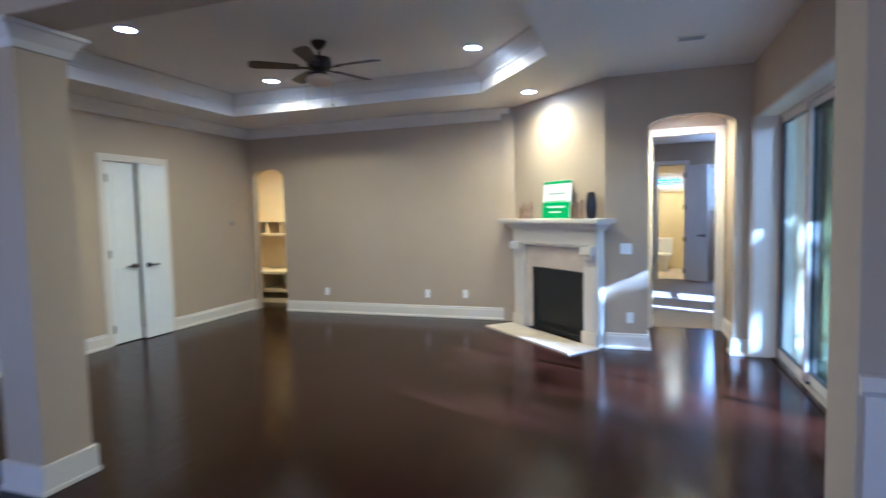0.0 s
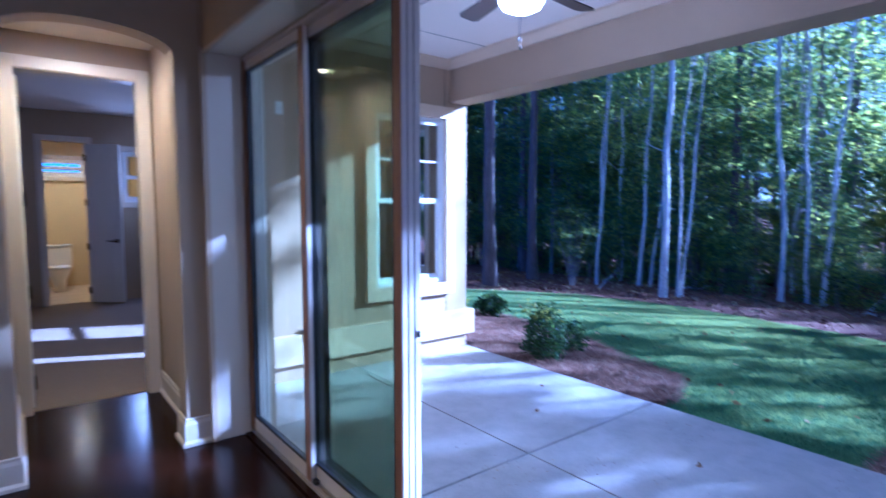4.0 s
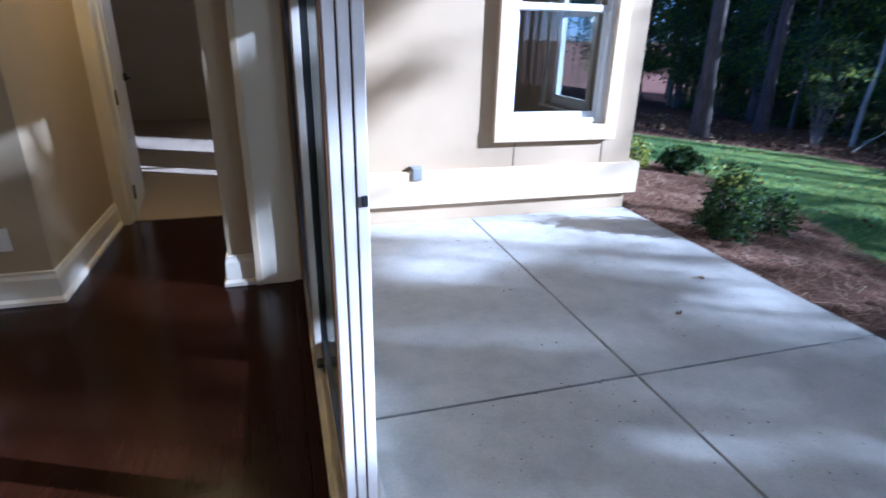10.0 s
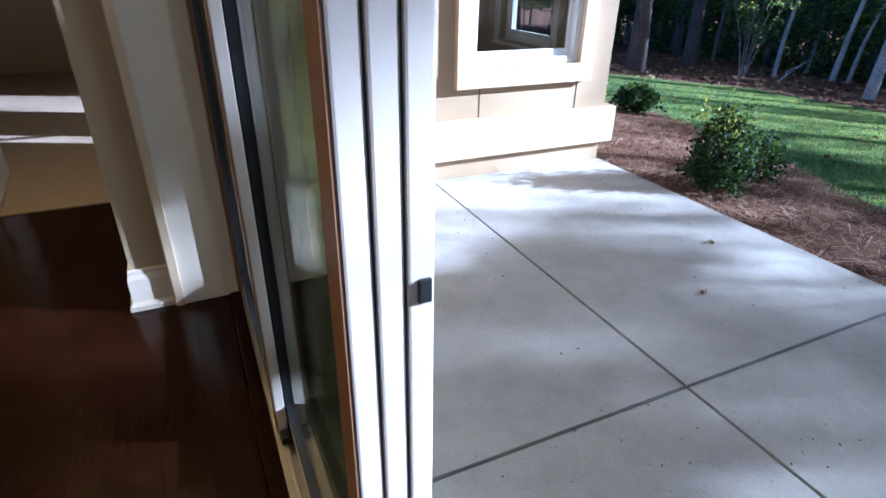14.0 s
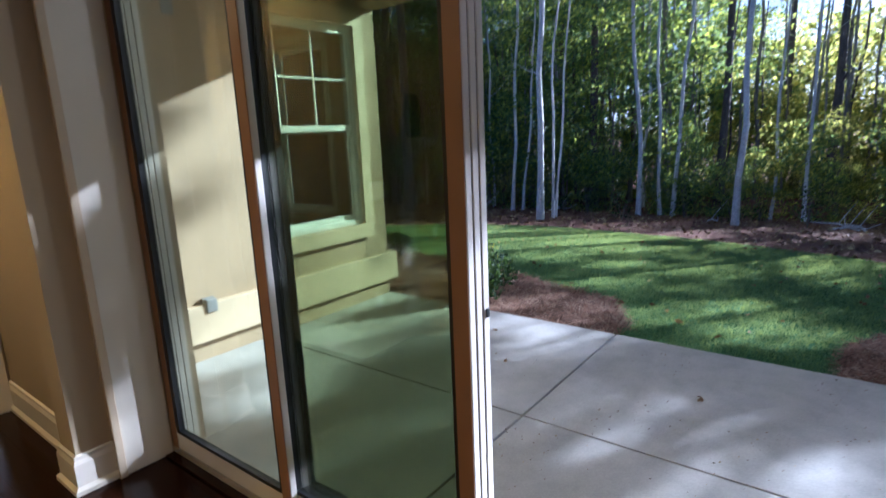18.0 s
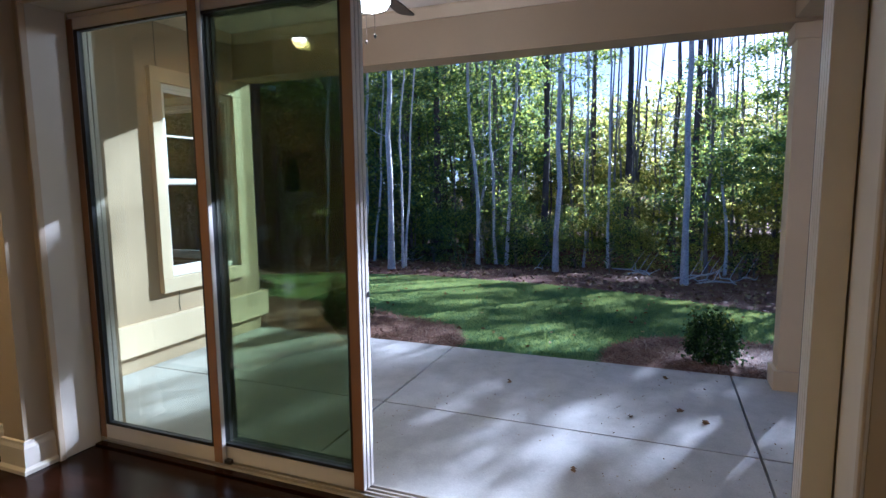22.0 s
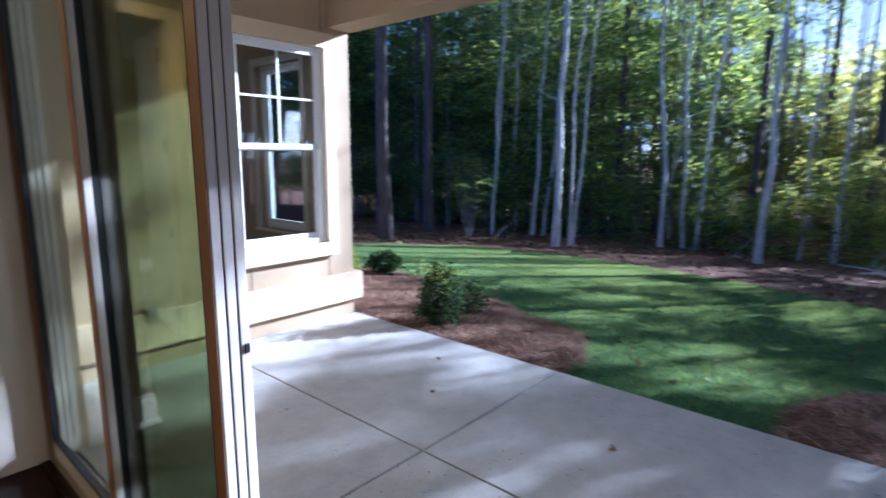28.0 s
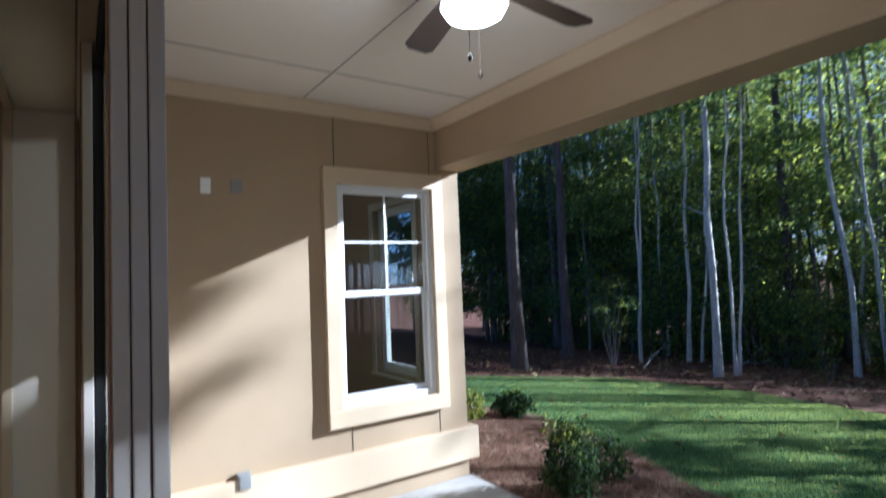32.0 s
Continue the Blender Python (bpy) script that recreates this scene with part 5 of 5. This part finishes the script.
for k in range(150):
    near = k >= 92
    x, y = (20.6 + 4.6 * (k * 0.618 % 1) if near else 24.5 + 13 * (k * 0.618 % 1)), (-12 + 38 * (k * 0.3819 % 1) if near else -17 + 46 * (k * 0.3819 % 1)) + rr.uniform(-0.5, 0.5)
    f, a = (0.22 + 0.5 * rr.random() ** 2 if near else 0.45 + 1.1 * rr.random() ** 2), rr.uniform(0, 6.28)
    turn = np.array(((math.cos(a), -math.sin(a), 0), (math.sin(a), math.cos(a), 0), (0, 0, 1.25))) * f
    # brush[1] takes the yellow leaves that hold painted sunlight, mostly towards the sun
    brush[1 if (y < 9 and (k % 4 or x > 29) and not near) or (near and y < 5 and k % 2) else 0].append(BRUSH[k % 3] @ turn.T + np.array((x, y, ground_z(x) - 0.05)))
for quads, mt, what in ((brush[0], M_LEAF, "dark green undergrowth between the trunks"), (brush[1], M_LEAFY, "yellow-green undergrowth deep in the woods, sunlight put into its leaf colour")):
    tagged(new("undergrowth", quad_mesh("undergrowth", np.concatenate(quads), mt)), what, "undergrowth", "", "stuff")
# bare dark trunks deeper in
for mt, first, what in ((M_PINE, 0, "slim dark bare trunks deep in the woods"), (M_GREYB, 1, "slim grey-brown bare trunks deep in the woods"), (M_MIDB, 2, "slim pale bare trunks deep in the woods")):
    bm = bmesh.new()
    for k in range(first, 110, 3):
        x, y = 20.5 + 16 * (k * 0.618 % 1), -10 + 37 * (k * 0.3819 % 1) + rr.uniform(-0.6, 0.6)
        trunk_into(bm, rr.uniform(0.035, 0.11), rr.uniform(12, 19), (rr.uniform(-0.03, 0.03), rr.uniform(-0.03, 0.03)), 700 + k, 3, 0.3, 5.0, 6, (x, y, ground_z(x) - 0.04))
    tagged(part("far_trunks", bm, mt, None, "", True), what, "trunks", "", "stuff")
# a few broken crowns added on the sun's line, shaped to throw the dapples
LANE = ((24.5, -1.5, 0), (17.5, -1.3, 0), (25.2, 0.4, 0), (18.6, 3.7, 1), (22.5, 1.05, 5), (21.8, 3.9, 1), (23.6, 2.9, 1), (20.8, 0.2, 2), (19.4, -0.75, 4), (22.0, -2.85, 4), (20.2, -3.6, 3), (23.5, -4.8, 3), (18.0, -5.2, 3), (20.0, -6.6, 3), (21.5, -8.2, 3))
for k, (al, sd, veil) in enumerate(LANE):
    x = 3.0 + al * math.cos(SUN_AZ) - sd * math.sin(SUN_AZ)
    y = 5.0 + al * math.sin(SUN_AZ) + sd * math.cos(SUN_AZ)
    tree("slim tree added to throw dapples, with a broken, light crown", x, y, 0.07, 13, (0.01, 0.01), 500 + k, M_GREYB, CROWN_VEIL[veil], 5, "woodland trees", (1.8 + 0.384 * al) / 9.5)



def shrub(label, x, y, r, h, n, mat, seed, size=0.05, z=None, tips=0):
    rg = np.random.default_rng(seed)
    t = thing("shrub", label, "shrub", pose(x, y, (ground_z(x) + 0.05) if z is None else z), "garden shrubs")
    bm = bmesh.new()
    for k in range(9):
        a, tt = rg.uniform(0, 6.28), rg.uniform(0.3, 0.75)
        tube_into(bm, [(0, 0, -0.05), (r * 0.4 * tt * math.cos(a), r * 0.4 * tt * math.sin(a), h * 0.45), (r * tt * math.cos(a), r * tt * math.sin(a), h * (0.65 + 0.25 * tt))], [0.009, 0.006, 0.003], 5)
    part("stem", bm, M_GREYB, t)
    d = rg.normal(size=(n, 3))
    d /= np.linalg.norm(d, axis=1)[:, None]
    rad = rg.uniform(0.5, 1.0, n) ** 0.6 * (1 + 0.26 * np.sin(d[:, 0] * 7 + seed) * np.cos(d[:, 1] * 6 + d[:, 2] * 4) + 0.13 * rg.normal(size=n))
    p = d * rad[:, None] * np.array((r, r, h * 0.52)) + np.array((0, 0, h * 0.53))
    p[:, :2] *= (1.06 - 0.22 * p[:, 2:] / h)
    f = new("foliage", quad_mesh("foliage", leaf_quads(p, size, rg, 0.9, 0.6), mat))
    f.parent = t
    if tips:
        c = rg.normal(size=(tips, 3)) * np.array((r * 0.4, r * 0.4, h * 0.1)) + np.array((-r * 0.15, r * 0.1, h * 0.94))
        g = tagged(new("new_growth", quad_mesh("new_growth", leaf_quads(c, size, rg, 1.6, 0.5), M_YSHRUB)), "fresh yellow-green shoots", "", "", "stuff")
        g.parent = t
    return t


shrub("dense dark green shrub in the pine straw", 5.27, 6.05, 0.25, 0.6, 3400, M_SHRUB, 1, 0.036, None, 260)
shrub("low dark green shrub behind a larger one", 5.95, 6.25, 0.24, 0.4, 1300, M_SHRUB, 2, 0.038)
shrub("small spiky green shrub", 7.2, 9.0, 0.3, 0.36, 700, M_SHRUB, 3, 0.08)
shrub("yellow-green shrub by the wing corner", 6.35, 9.0, 0.25, 0.45, 800, M_YSHRUB, 4)
shrub("dark green shrub at the patio edge by the column", 5.32, 1.98, 0.25, 0.5, 3600, M_SHRUB, 5, 0.036, None, 60)
# low growth at the wood's edge
for k in range(20):
    x, y = 17.5 + rr.uniform(0.5, 5), -7 + k * 1.5 + rr.uniform(-0.6, 0.6)
    shrub("wild green seedling bush at the wood's edge", x, y, rr.uniform(0.25, 0.45), rr.uniform(0.4, 1.3), 110, M_SHRUB, 40 + k, 0.09, ground_z(x) - 0.05)

# ---- loose ground cover ----


def inside(px, py, ring):
    ok = np.zeros(len(px), bool)
    n = len(ring)
    for k in range(n):
        (x0, y0), (x1, y1) = ring[k], ring[(k + 1) % n]
        c = ((y0 > py) != (y1 > py)) & (px < (x1 - x0) * (py - y0) / (y1 - y0 + 1e-9) + x0)
        ok ^= c
    return ok


def gz(x):
    return -0.28 - 0.093 * (np.clip(x, 4.83, 24) - 4.83)


n = 400000
gx = 4.85 + rng.uniform(0, 1, n) ** 1.35 * 9.4
gy = rng.uniform(-3, 14, n)
keep = inside(gx, gy, LAWN) & ~inside(gx, gy, BED_A) & ~inside(gx, gy, BED_B) & (gx > 4.86)
gx, gy = gx[keep], gy[keep]
m = len(gx)
ang, hh, ww = rng.uniform(0, 6.28, m), rng.uniform(0.018, 0.042, m) * (1 + (gx - 4.8) * 0.03), rng.uniform(0.0025, 0.0045, m) * (1 + (gx - 4.8) * 0.16)
base = np.stack((gx, gy, gz(gx) - 0.004), 1)
ac = np.stack((np.cos(ang), np.sin(ang), 0 * ang), 1)
tip = base + np.stack((rng.normal(size=m) * 0.018, rng.normal(size=m) * 0.018, hh), 1)
tagged(new("grass", quad_mesh("grass", np.stack((base - ac * ww[:, None], base + ac * ww[:, None], tip), 1), M_BLADE, 3)), "short green turf blades of the lawn", "grass", "", "stuff")


def needles(name, label, px, py, pz, ln, wd, mat, category):
    k = len(px)
    a = rng.uniform(0, 6.28, k)
    tilt = rng.normal(size=k) * 0.18
    d = np.stack((np.cos(a), np.sin(a), tilt), 1) * (ln * rng.uniform(0.5, 1.3, k))[:, None]
    s = np.stack((-np.sin(a), np.cos(a), 0 * a), 1) * wd
    p = np.stack((px, py, pz), 1)
    q = np.stack((p - d / 2 - s, p - d / 2 + s, p + d / 2 + s, p + d / 2 - s), 1)
    tagged(new(name, quad_mesh(name, q, mat)), label, category, "", "stuff")


for ring, cx, cy, lo, hi, cnt in ((BED_A, 5.7, 6.9, (4.86, 4.4), (7.6, 10.6), 30000), (BED_B, 5.5, 1.7, (4.86, 0.3), (6.9, 3.0), 17000)):
    px, py = rng.uniform(lo[0], hi[0], cnt), rng.uniform(lo[1], hi[1], cnt)
    k = inside(px, py, ring)
    px, py = px[k], py[k]
    dome = 0.03 + 0.06 * np.clip(1 - ((px - cx) ** 2 + (py - cy) ** 2) / 3.5, 0, 1)
    needles("pine_straw", "loose reddish pine needles on the bed", px, py, gz(px) + dome + rng.uniform(-0.012, 0.035, len(px)), 0.2, 0.0036, M_STRAW, "pine straw")
cnt = 26000
px, py = rng.uniform(9.5, 23, cnt), rng.uniform(-7, 20, cnt)
k = ~inside(px, py, LAWN)
px, py = px[k], py[k]
needles("pine_straw", "loose needles and twigs under the trees", px, py, gz(px) - 0.045 + rng.uniform(0, 0.03, len(px)), 0.28, 0.006, M_STRAW, "pine straw")
cnt = 5000
px, py = rng.uniform(10, 27, cnt), rng.uniform(-7, 20, cnt)
k = ~inside(px, py, LAWN)
px, py = px[k], py[k]
tagged(new("leaf_litter", quad_mesh("leaf_litter", leaf_quads(np.stack((px, py, gz(px) - 0.03 + rng.uniform(0, 0.03, len(px))), 1), 0.13, rng, 0.15), M_DRY)), "dry fallen leaves on the woodland floor", "leaf litter", "", "stuff")
px, py = rng.uniform(4.9, 13.5, 300), rng.uniform(-1, 13, 300)
k = inside(px, py, LAWN)
px, py = px[k], py[k]
tagged(new("lawn_leaves", quad_mesh("lawn_leaves", leaf_quads(np.stack((px, py, gz(px) + 0.03), 1), 0.075, rng, 0.2), M_DRY)), "scattered dry leaves on the lawn", "leaf litter", "", "stuff")
# specks of debris and single leaves on the patio
px, py = rng.uniform(2.3, 4.75, 1300), rng.uniform(0.5, 6.8, 1300)
k = np.array([noise.noise(Vector((a * 1.3, b * 1.3, 2))) > -0.05 for a, b in zip(px, py)])
px, py = px[k], py[k]
tagged(new("patio_debris", quad_mesh("patio_debris", leaf_quads(np.stack((px, py, PZ + 0.005 + 0 * px), 1), 0.011, rng, 0.1), M_DRY)), "brown specks of leaf debris on the concrete", "debris", "", "stuff")
for k, (x, y) in enumerate(((3.65, 2.63), (3.87, 2.3), (3.71, 2.14), (4.55, 2.39), (4.02, 3.62), (3.9, 4.9), (4.4, 5.3), (2.75, 2.9))):
    rg = np.random.default_rng(60 + k)
    q = leaf_quads(np.array([(0, 0, 0.008), (0.012, 0.01, 0.012), (-0.012, 0.008, 0.01)]), 0.045, rg, 0.25, 0.6)
    lf = tagged(new("fallen_leaf", quad_mesh("fallen_leaf", q, M_DRY)), "curled brown leaf lying on the patio", "leaf", "leaves on the patio")
    lf.location = (x, y, PZ)
# fallen branches at the wood's edge
for k in range(12):
    x, y = rr.uniform(16.5, 22), rr.uniform(-2, 14)
    if k < 5:
        x, y = rr.uniform(16.5, 20), rr.uniform(-1.5, 3)
    a, ln = rr.uniform(0, 6.28), rr.uniform(0.8, 2.2)
    pts = [(0, 0, 0.0), (ln * 0.35 * math.cos(a), ln * 0.35 * math.sin(a), 0.12), (ln * 0.7 * math.cos(a + 0.15), ln * 0.7 * math.sin(a + 0.15), 0.1), (ln * math.cos(a), ln * math.sin(a), 0.3)]
    bm = tube(pts, [0.03, 0.026, 0.018, 0.007], 6)
    tube_into(bm, [pts[1], (pts[1][0] + 0.3, pts[1][1] - 0.2, 0.45), (pts[1][0] + 0.45, pts[1][1] - 0.4, 0.75)], [0.014, 0.01, 0.004], 5)
    br = tagged(part("fallen_branch", bm, M_PALE, None, "", True), "bare fallen branch on the woodland floor", "branch", "fallen branches")
    br.location = (x, y, ground_z(x) - 0.04)

# ---- patio slabs and floor boards ----
patio = thing("patio", "pale broom-finished concrete patio with saw-cut joints", "patio", None, "", "structure")
part("bed", boxes((XE, XW - 0.01, -1.2, YW, -0.4, PZ - 0.035)), M_JOINT, patio, "dark joint bed")
xe = (XE, 3.29, XW)
ye = (-1.2, 1.87, 4.432, YW)
for i in range(2):
    for j in range(3):
        part("slab", boxes((xe[i] + (0.007 if i else 0), xe[i + 1] - (0 if i else 0.007), ye[j] + 0.0075, ye[j + 1] - 0.0075, PZ - 0.1, PZ), bevel=0.003), M_CONC, patio)
floor = thing("floor", "dark stained glossy hardwood floor boards", "floor", None, "", "structure")
BW = 0.127
LENS = (0.9, 1.2, 1.5, 1.8)
PLANKS = [finish("board", boxes((0.0003, BW - 0.0003, 0.0003, L - 0.0003, -0.012, 0.0)), M_FLOOR) for L in LENS]
rb = random.Random(9)
rest = bmesh.new()
made = 0
NX = int((XS + 0.24 - XL) / BW)
for i in range(NX):
    x = XS + 0.18 - (i + 1) * BW
    yb = -0.9 - rb.uniform(0, 1.2)
    add_box(rest, x + 0.0006, x + BW - 0.0006, -2.2, yb - 0.0006, -0.012, 0.0)
    ymax = YD + 0.05 if 0.45 < x < 1.5 else S1 - 0.02 if x > 1.4 else YB + 0.1
    while yb < ymax:
        li = rb.randrange(4)
        L = LENS[li]
        if yb + L > ymax:
            add_box(rest, x + 0.0006, x + BW - 0.0006, yb, ymax, -0.012, 0.0)
            break
        if made < 300 and x > -2.6 and yb > -1.2:
            ob = new("board", PLANKS[li])
            ob.location = (x, yb, 0)
            ob.parent = floor
            made += 1
        else:
            add_box(rest, x + 0.0006, x + BW - 0.0006, yb, yb + L - 0.0012, -0.012, 0.0)
        yb += L
add_box(rest, XL, XS, -4.6, -2.2, -0.012, -0.0005)
add_box(rest, -6.65, -4.7, YB + 0.1, 8.2, -0.012, 0.0)
rest_ob = part("boards_beyond", rest, M_FLOOR, floor)
tagged(rest_ob, "", "", "", "stuff")
